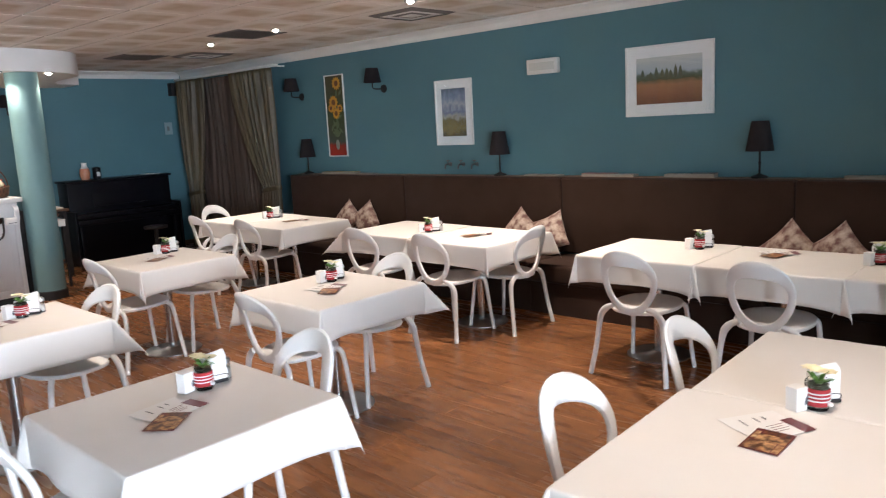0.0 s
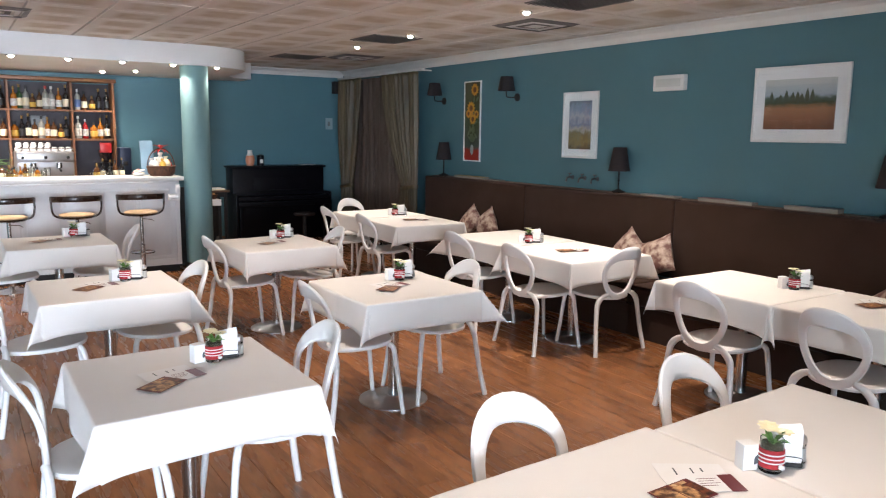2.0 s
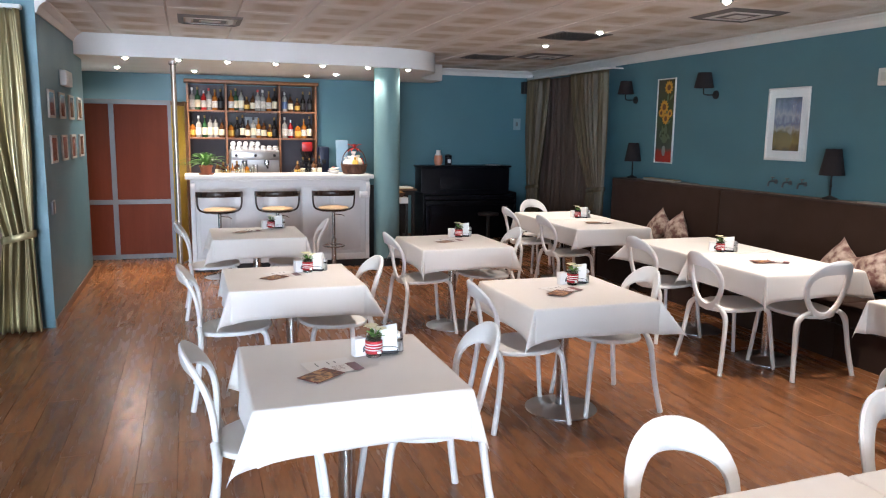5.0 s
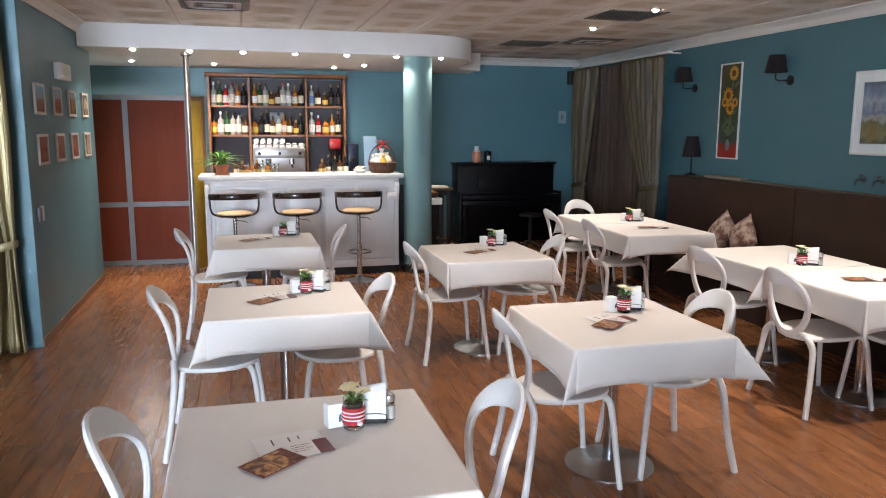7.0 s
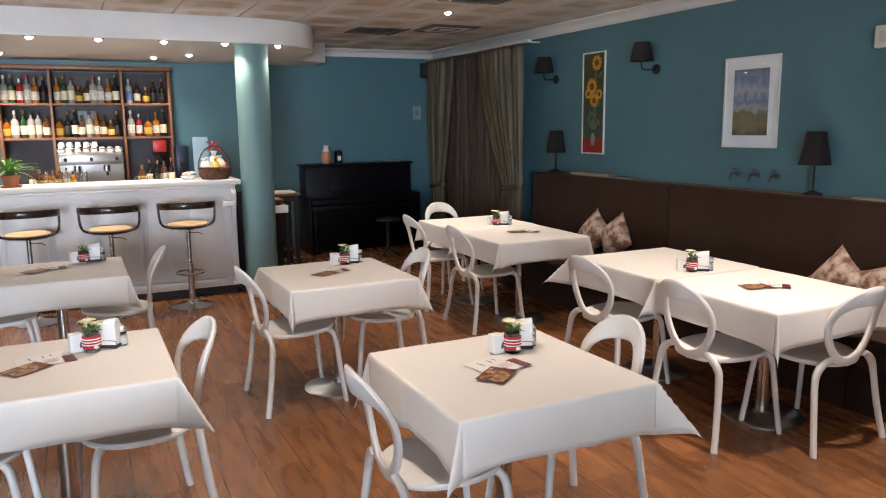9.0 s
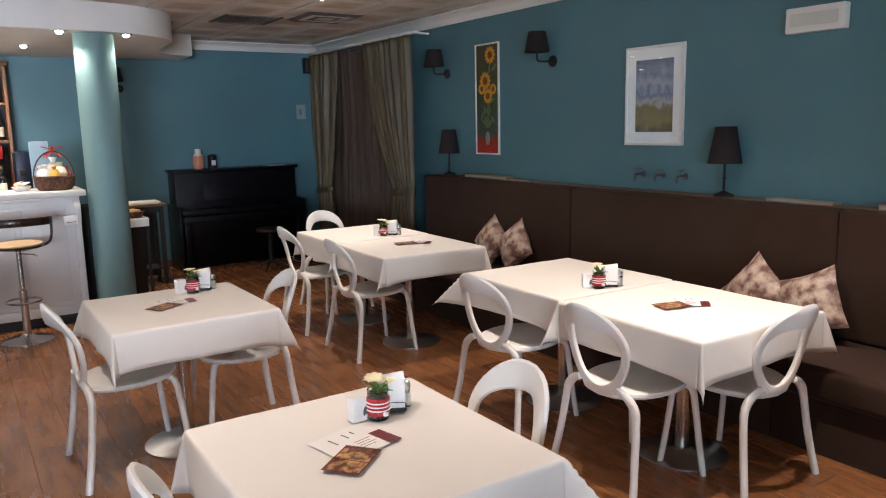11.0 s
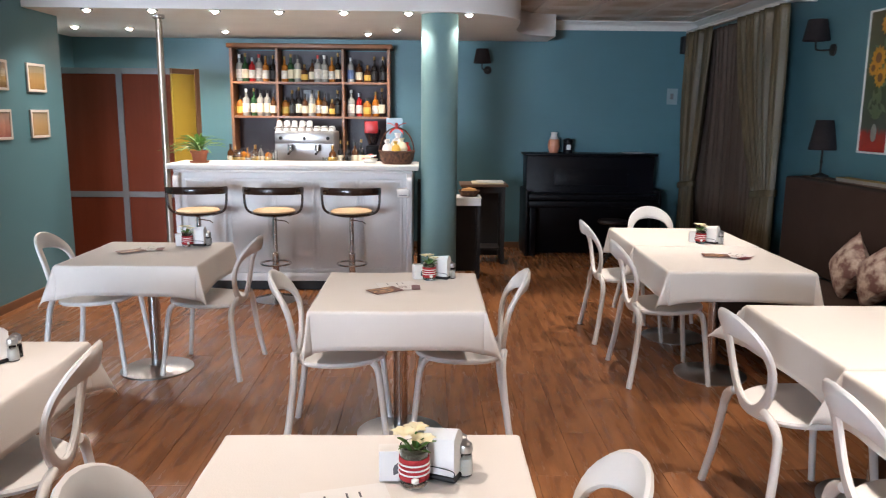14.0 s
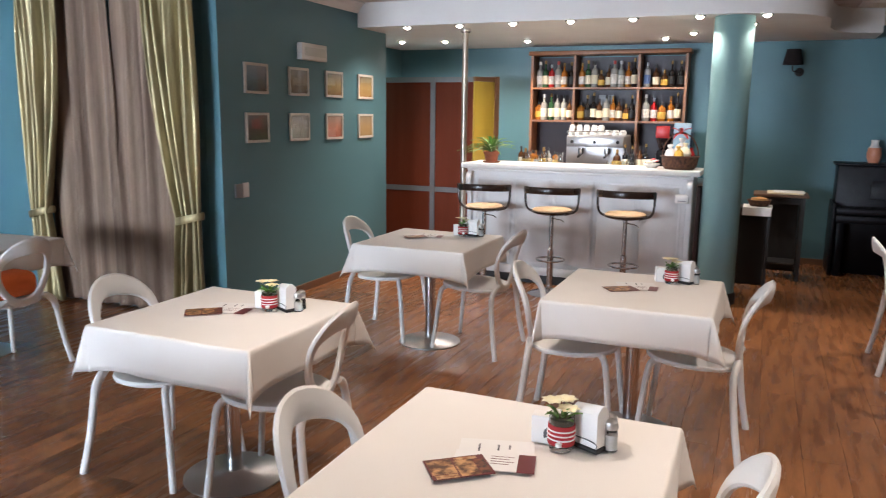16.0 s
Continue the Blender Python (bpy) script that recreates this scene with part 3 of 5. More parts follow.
def make_chair():
    c = thing("plastic_chair", "white moulded plastic chair with an oval ring back", "chair", None, "cafe chairs")
    # back ring in a plane leaning to the rear
    pts, sizes = [], []
    n = 40
    for i in range(n):
        q = 2 * math.pi * i / n
        s, k = math.sin(q), math.cos(q)
        f = (1 - k) / 2
        z = 0.437 + 0.355 * f
        x = 0.168 * math.copysign(abs(s) ** 0.92, s) * (0.80 + 0.36 * f)
        y = -0.192 - 0.012 * f - 0.105 * f * f + 0.05 * (x / 0.17) ** 2 * f
        pts.append((x, y, z))
        top = max(0, -k) ** 2.2
        sizes.append((0.021 + 0.030 * top + 0.006 * max(0, k) ** 3, 0.0135))
    part("backrest", sweep(pts, sizes, (0, 1, 0.15), 10, True, 0.8), PLASTIC, c)
    b = bmesh.new()
    rows = []
    for r, dz in ((1.0, -0.022), (1.02, -0.010), (1.0, 0.0), (0.92, 0.004), (0.6, -0.004), (0.25, -0.007)):
        row = []
        for i in range(36):
            q = 2 * math.pi * i / 36
            cx, sy = math.cos(q), math.sin(q)
            w = 0.215 - 0.03 * max(0, -sy)
            row.append(b.verts.new((w * r * math.copysign(abs(cx) ** 0.75, cx), 0.015 + 0.215 * r * math.copysign(abs(sy) ** 0.8, sy), 0.452 + dz + 0.012 * sy * r)))
        rows.append(row)
    for p, q in zip(rows, rows[1:]):
        for i in range(36):
            b.faces.new((p[i], p[(i + 1) % 36], q[(i + 1) % 36], q[i]))
    b.faces.new(rows[-1])
    b.faces.new(rows[0][::-1])
    bmesh.ops.recalc_face_normals(b, faces=b.faces)
    part("seat", b, PLASTIC, c)
    for s in (1, -1):
        path = smooth_path([(s * 0.115, -0.198, 0.468), (s * 0.165, -0.19, 0.445), (s * 0.207, -0.187, 0.40), (s * 0.222, -0.192, 0.33), (s * 0.238, -0.212, 0.17), (s * 0.262, -0.242, 0.0)], 5)
        sz = [(0.017 + 0.006 * math.exp(-((i / len(path) - 0.35) / 0.18) ** 2), 0.017) for i in range(len(path))]
        part("rear_leg", sweep(path, sz, (0, 1, 0), 10), PLASTIC, c)
        path = smooth_path([(s * 0.15, 0.165, 0.44), (s * 0.185, 0.19, 0.415), (s * 0.195, 0.205, 0.33), (s * 0.207, 0.222, 0.17), (s * 0.222, 0.242, 0.0)], 5)
        part("front_leg", sweep(path, [(0.017 - 0.003 * i / len(path), 0.017 - 0.003 * i / len(path)) for i in range(len(path))], (0, 1, 0), 10), PLASTIC, c)
    return c


CHAIR = make_chair()
# place and heading of every chair: 0 faces +y
CHAIRS = [(-3.6, 2.673, -3), (-3.65, 3.299, 180), (-5.7, 2.69, 2), (-5.76, 3.31, 178), (-4.47, 1.044, -2), (-4.47, 1.705, 187),
          (-6.83, 0.995, 0), (-6.799, 1.746, 176), (-2.611, 1.08, -4), (-2.582, 1.752, 180), (-7.563, 4.592, 0), (-6.675, 4.609, 0),
          (-8.113, 5.015, -90), (-5.001, 4.66, 4), (-4.129, 4.649, -2), (-3.849, 5.065, 90), (-2.363, 4.627, 0), (-1.541, 4.653, 0),
          (-0.661, 4.719, 0), (-1.073, 2.146, -90), (-1.076, 3.024, -90), (-5.06, -0.835, 180)]
for i, (x, y, a) in enumerate(CHAIRS):
    if i == 0:
        CHAIR.matrix_basis = pose(x, y, 0, 0, 0, a) @ Matrix.Scale(1.02, 4)
    else:
        copy_thing(CHAIR, pose(x, y, 0, 0, 0, a) @ Matrix.Scale(1.02, 4))

# centre, size and drop of every table
TABLES = [(-2.507, 1.392, 0.82, 0.82), (-4.48, 1.42, 0.81, 0.84), (-6.75, 1.39, 0.82, 0.83), (-5.76, 2.995, 0.85, 0.81),
          (-3.625, 2.985, 0.84, 0.82), (-7.5, 4.975, 0.84, 0.86), (-6.665, 4.95, 0.84, 0.86), (-5.03, 5.05, 0.9, 0.86),
          (-4.12, 5.02, 0.9, 0.88), (-2.45, 5.0, 0.87, 0.82), (-1.58, 5.01, 0.87, 0.82), (-0.71, 5.02, 0.87, 0.82),
          (-0.71, 3.0, 0.84, 0.85), (-0.7, 2.12, 0.84, 0.9), (-5.18, -1.29, 0.82, 0.82)]
for i, (x, y, w, d) in enumerate(TABLES):
    turn = (0, 0, 0, 0, 0, -2, -2, -1, -1, 0, 0, 0, 2, 2, 8)[i]
    table_frame(pose(x, y, 0, 0, 0, turn), w - 0.035, d - 0.035, "cafe tables")
    tablecloth(pose(x, y, 0.004 * (i % 2), 0, 0, turn), w - 0.03, d - 0.03, 0.178, i + 3, spread={4: ((1, 1),), 7: ((-1, -1),), 1: ((1, 1),)}.get(i, ()))


def leaf_mesh(length, width):
    b = bmesh.new()
    prof = [(0, 0.12), (0.3, 0.85), (0.55, 1.0), (0.8, 0.6), (1.0, 0.05)]
    rows = [[b.verts.new((length * s, sd * width * w / 2, 0.12 * length * math.sin(math.pi * s) + (abs(sd) * 0.06 * length))) for sd in (-1, 0, 1)] for s, w in prof]
    for p, q in zip(rows, rows[1:]):
        for i in range(2):
            b.faces.new((p[i], p[i + 1], q[i + 1], q[i]))
    return b


# ---- table settings ----
DISH = material("pale_photo_print", (0.62, 0.42, 0.22), (0.30, 0.12, 0.04), rough=0.3, scale=60, contrast=4)
BERRY = material("dark_photo_print", (0.03, 0.012, 0.01), (0.22, 0.07, 0.03), rough=0.3, scale=60, contrast=4)


def make_setting():
    """Napkin holder, flower jar, shakers, glass stand-in, flyer, menu and leaflet, built once and copied."""
    out = {}
    t = thing("napkin_holder", "black napkin holder filled with white paper napkins", "napkin holder", None, "napkin holders")
    part("base", block(-0.048, 0.048, -0.03, 0.03, 0, 0.014, 0.005), BLACK, t)
    part("side_plate", block(-0.045, 0.045, 0.0265, 0.0295, 0.0145, 0.07, 0.001), BLACK, t, smooth=False)
    part("side_wire", sweep(smooth_path([(-0.044, -0.028, 0.014), (-0.043, -0.0285, 0.03), (0.0, -0.0285, 0.034), (0.043, -0.0285, 0.03), (0.044, -0.028, 0.014)], 4), (0.0014, 0.0014), (0, 1, 0), 6), BLACK, t)
    b = bmesh.new()
    ridge = [(-0.0255 + 0.051 * k / 20, 0.098 + 0.018 * math.sin(math.pi * k / 20) - 0.004 * (k % 2)) for k in range(21)]
    ends = [[b.verts.new((x, y, z + (0.012 if x > 0 else 0) * (z > 0.05))) for y, z in [(-0.0255, 0.0145)] + ridge + [(0.0255, 0.0145)]] for x in (-0.043, 0.043)]
    for k in range(len(ends[0])):
        q = (k + 1) % len(ends[0])
        b.faces.new((ends[0][k], ends[0][q], ends[1][q], ends[1][k]))
    b.faces.new(ends[0][::-1])
    b.faces.new(ends[1])
    bmesh.ops.recalc_face_normals(b, faces=b.faces)
    part("paper_filling", b, PAPER, t, "folded white paper napkins", smooth=False)
    out["napkin_holder"] = t
    t = thing("flower_jar", "glass jar in a red knitted sleeve holding pale flowers", "flower jar", None, "flower jars")
    part("jar", lathe([(0.0, 0.0), (0.031, 0.0), (0.034, 0.006), (0.034, 0.098), (0.0315, 0.098), (0.0315, 0.01), (0.0, 0.008)], 28), JAR_GLASS, t, "clear glass")
    part("soil", lathe([(0.0, 0.0085), (0.031, 0.011), (0.031, 0.085), (0.0, 0.088)], 20), material("dark_moss", (0.10, 0.10, 0.055), (0.05, 0.04, 0.02), rough=0.9, scale=40), t)
    part("sleeve", lathe([(0.0345, 0.016), (0.0365, 0.018), (0.037, 0.045), (0.0365, 0.070), (0.0345, 0.072)], 28), RED_KNIT, t, "red knitted band")
    for z in (0.034, 0.046, 0.058):
        part("stripe", sweep([(0.0375 * math.cos(2 * math.pi * i / 24), 0.0375 * math.sin(2 * math.pi * i / 24), z) for i in range(24)], (0.0018, 0.0022), (0, 0, 1), 6, True), PAPER, t, "white wool stripe")
    part("bow", merge(lathe([(0, -0.008), (0.009, -0.004), (0.009, 0.004), (0, 0.008)], 8), bmesh.new()), PAPER, t).location = (0.04, 0.01, 0.025)
    rnd = random.Random(4)
    b = bmesh.new()
    for k in range(12):
        a, r, h = rnd.uniform(0, 6.28), rnd.uniform(0.01, 0.035), rnd.uniform(0.092, 0.108)
        merge(b, leaf_mesh(0.045, 0.016), Matrix.Translation((r * 0.5 * math.cos(a), r * 0.5 * math.sin(a), h - 0.02)) @ Matrix.Rotation(a, 4, "Z") @ Matrix.Rotation(radians(rnd.uniform(-60, -15)), 4, "Y"))
    part("leaves", b, LEAF, t, "small green leaves")
    b = bmesh.new()
    for k in range(3):
        cx, cy = 0.028 * math.cos(k * 2.2 + 1), 0.028 * math.sin(k * 2.2 + 1)
        for q in range(7):
            merge(b, leaf_mesh(0.034, 0.028), Matrix.Translation((cx, cy, 0.112 + 0.007 * k)) @ Matrix.Rotation(q * 0.9 + k, 4, "Z") @ Matrix.Rotation(radians(-18), 4, "Y"))
    part("flower", b, FLOWER, t, "pale yellow blooms")
    out["flower_jar"] = t
    for nm, mat, lab in (("salt_shaker", PAPER, "glass salt shaker with a steel cap"), ("pepper_shaker", BLACK, "glass pepper shaker with a steel cap")):
        t = thing(nm, lab, "shaker", None, "shakers")
        part("glass", lathe([(0, 0), (0.020, 0), (0.021, 0.01), (0.018, 0.06), (0.0, 0.06)], 16), JAR_GLASS, t)
        part("contents", lathe([(0, 0.004), (0.018, 0.004), (0.0165, 0.045), (0, 0.046)], 14), mat, t)
        part("cap", lathe([(0.019, 0.0605), (0.0205, 0.066), (0.018, 0.08), (0.009, 0.087), (0, 0.088)], 16), STEEL, t, "steel cap")
        out[nm] = t
    # plain white block in place of a small glass with a dark motif
    t = thing("card_box", "white card standing in for a small glass with a dark motif", "card", None, "tent cards")
    part("card", block(-0.022, 0.022, -0.024, 0.024, 0.0, 0.078, 0.002), PAPER, t, smooth=False)
    part("print", leaf_mesh(0.04, 0.022), INK, t, "dark printed motif", smooth=False).matrix_basis = Matrix.Translation((0.0232, 0.012, 0.018)) @ Matrix.Rotation(radians(90), 4, "Y") @ Matrix.Rotation(radians(150), 4, "Z") @ Matrix.Diagonal((1, 1, 0.02, 1))
    out["card_box"] = t
    t = thing("flyer", "brown photo flyer lying on the tablecloth", "flyer", None, "flyers")
    part("sheet", block(-0.055, 0.055, -0.08, 0.08, 0, 0.0012), MAROON, t, smooth=False)
    for a, b, c, d, m in ((-0.05, 0.03, -0.075, -0.01, FLYER), (-0.035, 0.05, -0.006, 0.045, FLYER), (0.033, 0.052, -0.07, -0.012, DISH), (-0.05, -0.0355, 0.0, 0.06, DISH), (-0.03, 0.045, 0.048, 0.074, BERRY)):
        part("photo", block(a, b, c, d, 0.0013, 0.0016), m, t, smooth=False)
    out["flyer"] = t
    t = thing("menu_card", "white folded menu card with a maroon end", "menu", None, "menu cards")
    part("sheet", block(-0.05, 0.05, -0.105, 0.06, 0, 0.0012), PAPER, t, smooth=False)
    part("band", block(-0.05, 0.05, 0.0605, 0.105, 0, 0.0012), MAROON, t, "maroon printed end", smooth=False)
    for k in range(4):
        part("print_bar", block(-0.03 + 0.014 * k, -0.0275 + 0.014 * k, -0.01, 0.05 - 0.012 * (k % 2), 0.0013, 0.0016), MAROON, t, smooth=False)
    out["menu_card"] = t
    t = thing("white_leaflet", "thin white leaflet with dark lettering bars", "leaflet", None, "leaflets")
    part("sheet", block(-0.05, 0.05, -0.10, 0.10, 0, 0.001), PAPER, t, smooth=False)
    for k, (a, b) in enumerate(((-0.07, -0.02), (0.0, 0.012), (0.03, 0.042))):
        part("print_bar", block(-0.02, 0.025 - 0.01 * k, (a + b) / 2 - 0.004, (a + b) / 2 + 0.001, 0.0011, 0.0014), INK, t, smooth=False)
    out["white_leaflet"] = t
    return out


SETTING = make_setting()
# holder's place, flyer's place
SETTINGS = [((-2.61, 1.53), (-2.41, 1.28), 0), ((-4.62, 1.55), (-4.47, 1.32), 0), ((-6.99, 1.55), (-6.79, 1.27), 0), ((-6.01, 3.14), (-5.75, 2.93), 0),
            ((-3.77, 3.105), (-3.55, 2.91), 0), ((-7.22, 5.04), (-6.73, 4.98), -55), ((-4.68, 4.98), (-4.16, 4.98), -55), ((-2.23, 5.16), (-1.7, 5.13), -55),
            ((-1.1, 5.1), None, -35), ((-0.72, 2.61), (-0.75, 2.28), -40)]
OFFSETS = {"napkin_holder": (-0.022, 0.066, 72), "flower_jar": (0.015, 0.0, 0), "salt_shaker": (-0.03, 0.122, 0), "pepper_shaker": (-0.072, 0.112, 0), "card_box": (-0.012, -0.062, 14)}
FLAT = {"flyer": (0.02, -0.01, 40), "menu_card": (-0.05, 0.06, 8), "white_leaflet": (-0.13, 0.04, 12)}
ZT = 0.765
placed = set()


def put(key, m):
    if key in placed:
        copy_thing(SETTING[key], m)
    else:
        placed.add(key)
        SETTING[key].matrix_basis = m


for i, (h, f, turn) in enumerate(SETTINGS):
    rnd = random.Random(i)
    for key, (dx, dy, a) in OFFSETS.items():
        put(key, pose(h[0], h[1], ZT, 0, 0, turn * 0.6) @ pose(dx, dy, 0, 0, 0, a + rnd.uniform(-12, 12)))
    if f:
        for k, (key, (dx, dy, a)) in enumerate(FLAT.items()):
            put(key, pose(f[0], f[1], ZT + (0.0035, 0.002, 0.0005)[k], 0, 0, turn) @ pose(dx, dy, 0, 0, 0, a + rnd.uniform(-6, 6)))
b = thing("orange_bag", "bright orange soft bag lying on a chair seat", "bag", pose(-5.06, -0.83, 0.47))
part("body", block(-0.17, 0.17, -0.14, 0.14, 0.0, 0.16, 0.06, 4), ORANGE, b)


# ---- wall lamps, table lamps, pictures ----
def shade_mesh(z0, z1, r0, r1):
    return lathe([(r0, z0), (r1, z1), (r1 - 0.004, z1), (r0 - 0.004, z0 + 0.001), (r0, z0)], 28)


def table_lamp(x, y, z):
    t = thing("table_lamp", "small table lamp with a dark tapered shade, unlit", "lamp", pose(x, y, z), "ledge lamps")
    part("base", lathe([(0, 0), (0.065, 0), (0.065, 0.012), (0.03, 0.024), (0.012, 0.035), (0, 0.035)], 24), BLACK, t)
    part("stem", lathe([(0, 0.03), (0.008, 0.03), (0.008, 0.11), (0.013, 0.12), (0.008, 0.13), (0.007, 0.3), (0, 0.3)], 14), BLACK, t)
    part("shade", shade_mesh(0.215, 0.45, 0.108, 0.066), SHADE, t)
    part("spider", block(-0.10, 0.10, -0.003, 0.003, 0.29, 0.295), BLACK, t, smooth=False)


for x, y in ((-8.06, 6.275), (-4.85, 6.275), (-2.22, 6.275)):
    table_lamp(x, y, 1.165)


def sconce(m):
    t = thing("wall_sconce", "dark wall sconce with a tapered fabric shade, unlit", "wall lamp", m, "wall sconces")
    part("wall_plate", merge(bmesh.new(), lathe([(0, 0), (0.048, 0), (0.045, 0.014), (0.02, 0.022), (0, 0.022)], 24), pose(0.075, 0, -0.055, 90)), BLACK, t)
    part("arm", sweep(smooth_path([(0.075, -0.02, -0.055), (0.06, -0.07, -0.058), (0.03, -0.10, -0.055), (0.0, -0.11, -0.035), (0, -0.11, 0.08)], 5), (0.007, 0.007), (1, 0, 0.1), 8), BLACK, t)
    part("shade", merge(bmesh.new(), shade_mesh(0.0, 0.165, 0.105, 0.072), pose(0, -0.11, 0.02)), SHADE, t)


sconce(pose(-6.67, YN - 0.001, 2.22))
sconce(pose(-8.25, YN - 0.001, 2.22))
sconce(pose(XB + 0.001, 3.76, 2.215, 0, 0, 90))


def framed(name, label, m, w, h, border, mount, mat, frame_mat=PAPER, depth=0.02, group=""):
    """A picture facing -y: frame bars, mount and print."""
    t = thing(name, label, "picture", m, group)
    for a in ((-w / 2, w / 2, h / 2 - border, h / 2), (-w / 2, w / 2, -h / 2, -h / 2 + border), (-w / 2, -w / 2 + border, -h / 2 + border, h / 2 - border), (w / 2 - border, w / 2, -h / 2 + border, h / 2 - border)):
        part("frame_bar", block(a[0], a[1], -depth, 0, a[2], a[3], 0.002), frame_mat, t, smooth=False)
    if mount:
        part("mount", block(-w / 2 + border, w / 2 - border, -0.008, -0.001, -h / 2 + border, h / 2 - border), PAPER, t, "white card mount", smooth=False)
    k = border + mount
    part("print", block(-w / 2 + k, w / 2 - k, -0.0105, -0.0085, -h / 2 + k, h / 2 - k), mat, t, smooth=False)
    g = part("glazing", block(-w / 2 + border, w / 2 - border, -0.0145, -0.0125, -h / 2 + border, h / 2 - border), PIC_GLASS, t, "clear picture glass", smooth=False)
    g.visible_shadow = False
    return t


PIC_GLASS = glass_material("picture_glass", (1, 1, 1), 0.01)
SKY1 = picture_material("field_print", [(0.0, (0.20, 0.09, 0.05)), (0.42, (0.36, 0.17, 0.085)), (0.52, (0.10, 0.11, 0.06)), (0.62, (0.13, 0.16, 0.12)), (0.68, (0.40, 0.44, 0.48)), (1.0, (0.55, 0.55, 0.50))], 0.16, 9)
SKY2 = picture_material("meadow_print", [(0.0, (0.10, 0.075, 0.035)), (0.16, (0.24, 0.17, 0.06)), (0.32, (0.17, 0.13, 0.055)), (0.42, (0.36, 0.34, 0.30)), (0.55, (0.17, 0.18, 0.27)), (0.68, (0.36, 0.37, 0.42)), (0.82, (0.19, 0.22, 0.32)), (1.0, (0.10, 0.13, 0.17))], 0.55, 5)
SKY3 = picture_material("tree_print", [(0.0, (0.10, 0.10, 0.05)), (0.35, (0.05, 0.06, 0.04)), (0.7, (0.16, 0.18, 0.17)), (1.0, (0.36, 0.38, 0.38))], 0.5, 8)
framed("landscape_picture", "white-framed landscape print of a reddish field", pose(-3.025, YN - 0.001, 1.996), 0.81, 0.606, 0.022, 0.082, SKY1)
t = bpy.data.objects["landscape_picture"]
TREE = material("painted_trees", (0.05, 0.065, 0.03), (0.11, 0.11, 0.06), rough=0.6, scale=40)
rnd = random.Random(12)
for k in range(9):
    x = -0.24 + 0.045 * k + rnd.uniform(-0.012, 0.012)
    hgt = rnd.uniform(0.05, 0.13)
    part("painted_tree", merge(bmesh.new(), leaf_mesh(hgt, 0.035), Matrix.Translation((x, -0.0112, 0.0)) @ Matrix.Rotation(radians(90), 4, "X") @ Matrix.Rotation(radians(90), 4, "Z") @ Matrix.Diagonal((1, 1, 0.02, 1))), TREE, t, smooth=False)
framed("meadow_picture", "white-framed upright print of a misty meadow", pose(-5.507, YN - 0.001, 1.837), 0.533, 0.703, 0.018, 0.078, SKY2)
framed("tree_picture", "white-framed print of dark trees", pose(-0.93, YN - 0.001, 1.92), 0.56, 0.66, 0.02, 0.09, SKY3)

# tall sunflower picture: flowers, vase and cloth as painted relief
t = thing("sunflower_picture", "tall narrow sunflower still life in a white frame", "picture", pose(-7.50, YN - 0.001, 1.888))
w, h = 0.365, 1.02
for a in ((-w / 2, w / 2, h / 2 - 0.014, h / 2), (-w / 2, w / 2, -h / 2, -h / 2 + 0.014), (-w / 2, -w / 2 + 0.014, -h / 2 + 0.014, h / 2 - 0.014), (w / 2 - 0.014, w / 2, -h / 2 + 0.014, h / 2 - 0.014)):
    part("frame_bar", block(a[0], a[1], -0.018, 0, a[2], a[3], 0.002), PAPER, t, smooth=False)
part("canvas", block(-w / 2 + 0.014, w / 2 - 0.014, -0.009, -0.001, -h / 2 + 0.014, h / 2 - 0.014), picture_material("sunflower_ground", [(0.0, (0.36, 0.03, 0.02)), (0.13, (0.30, 0.035, 0.02)), (0.17, (0.07, 0.08, 0.06)), (0.5, (0.06, 0.08, 0.035)), (1.0, (0.09, 0.08, 0.045))], 0.10, 12), t, smooth=False)
PETAL = material("painted_petals", (0.62, 0.33, 0.02), (0.45, 0.18, 0.01), rough=0.6, scale=25)
SEED = material("painted_seed_head", (0.16, 0.06, 0.015), rough=0.7)
for fx, fz, r in ((0.045, 0.40, 0.085), (-0.03, 0.17, 0.09), (0.01, 0.03, 0.075), (-0.085, 0.10, 0.06), (0.09, 0.09, 0.055)):
    b = bmesh.new()
    for q in range(12):
        merge(b, leaf_mesh(r, r * 0.5), Matrix.Translation((fx, -0.0095, fz)) @ Matrix.Rotation(radians(90), 4, "X") @ Matrix.Rotation(q * math.pi / 6, 4, "Z") @ Matrix.Diagonal((1, 1, 0.05, 1)))
    f = part("painted_flower", b, PETAL, t, "painted yellow sunflower", smooth=False)
    part("seed_head", merge(bmesh.new(), lathe([(0, 0), (r * 0.42, 0), (0, 0.002)], 14), pose(fx, -0.0105, fz, 90)), SEED, f)
LEAFP = material("painted_leaves", (0.05, 0.09, 0.03), (0.10, 0.13, 0.06), rough=0.6, scale=20)
b = bmesh.new()
rnd = random.Random(9)
for k in range(26):
    merge(b, leaf_mesh(0.10, 0.035), Matrix.Translation((rnd.uniform(-0.07, 0.07), -0.0093, rnd.uniform(-0.25, 0.25))) @ Matrix.Rotation(radians(90), 4, "X") @ Matrix.Rotation(rnd.uniform(0, 6.28), 4, "Z") @ Matrix.Diagonal((1, 1, 0.03, 1)))
part("painted_leaves", b, LEAFP, t, smooth=False)
part("painted_vase", merge(bmesh.new(), lathe([(0, -0.001), (0.05, -0.001), (0.05, 0.001), (0, 0.001)], 18), pose(0, -0.0095, -0.36, 90) @ Matrix.Diagonal((0.7, 1.3, 1, 1))), material("painted_glaze", (0.30, 0.30, 0.24), (0.16, 0.20, 0.20), rough=0.6, scale=30), t, smooth=False)

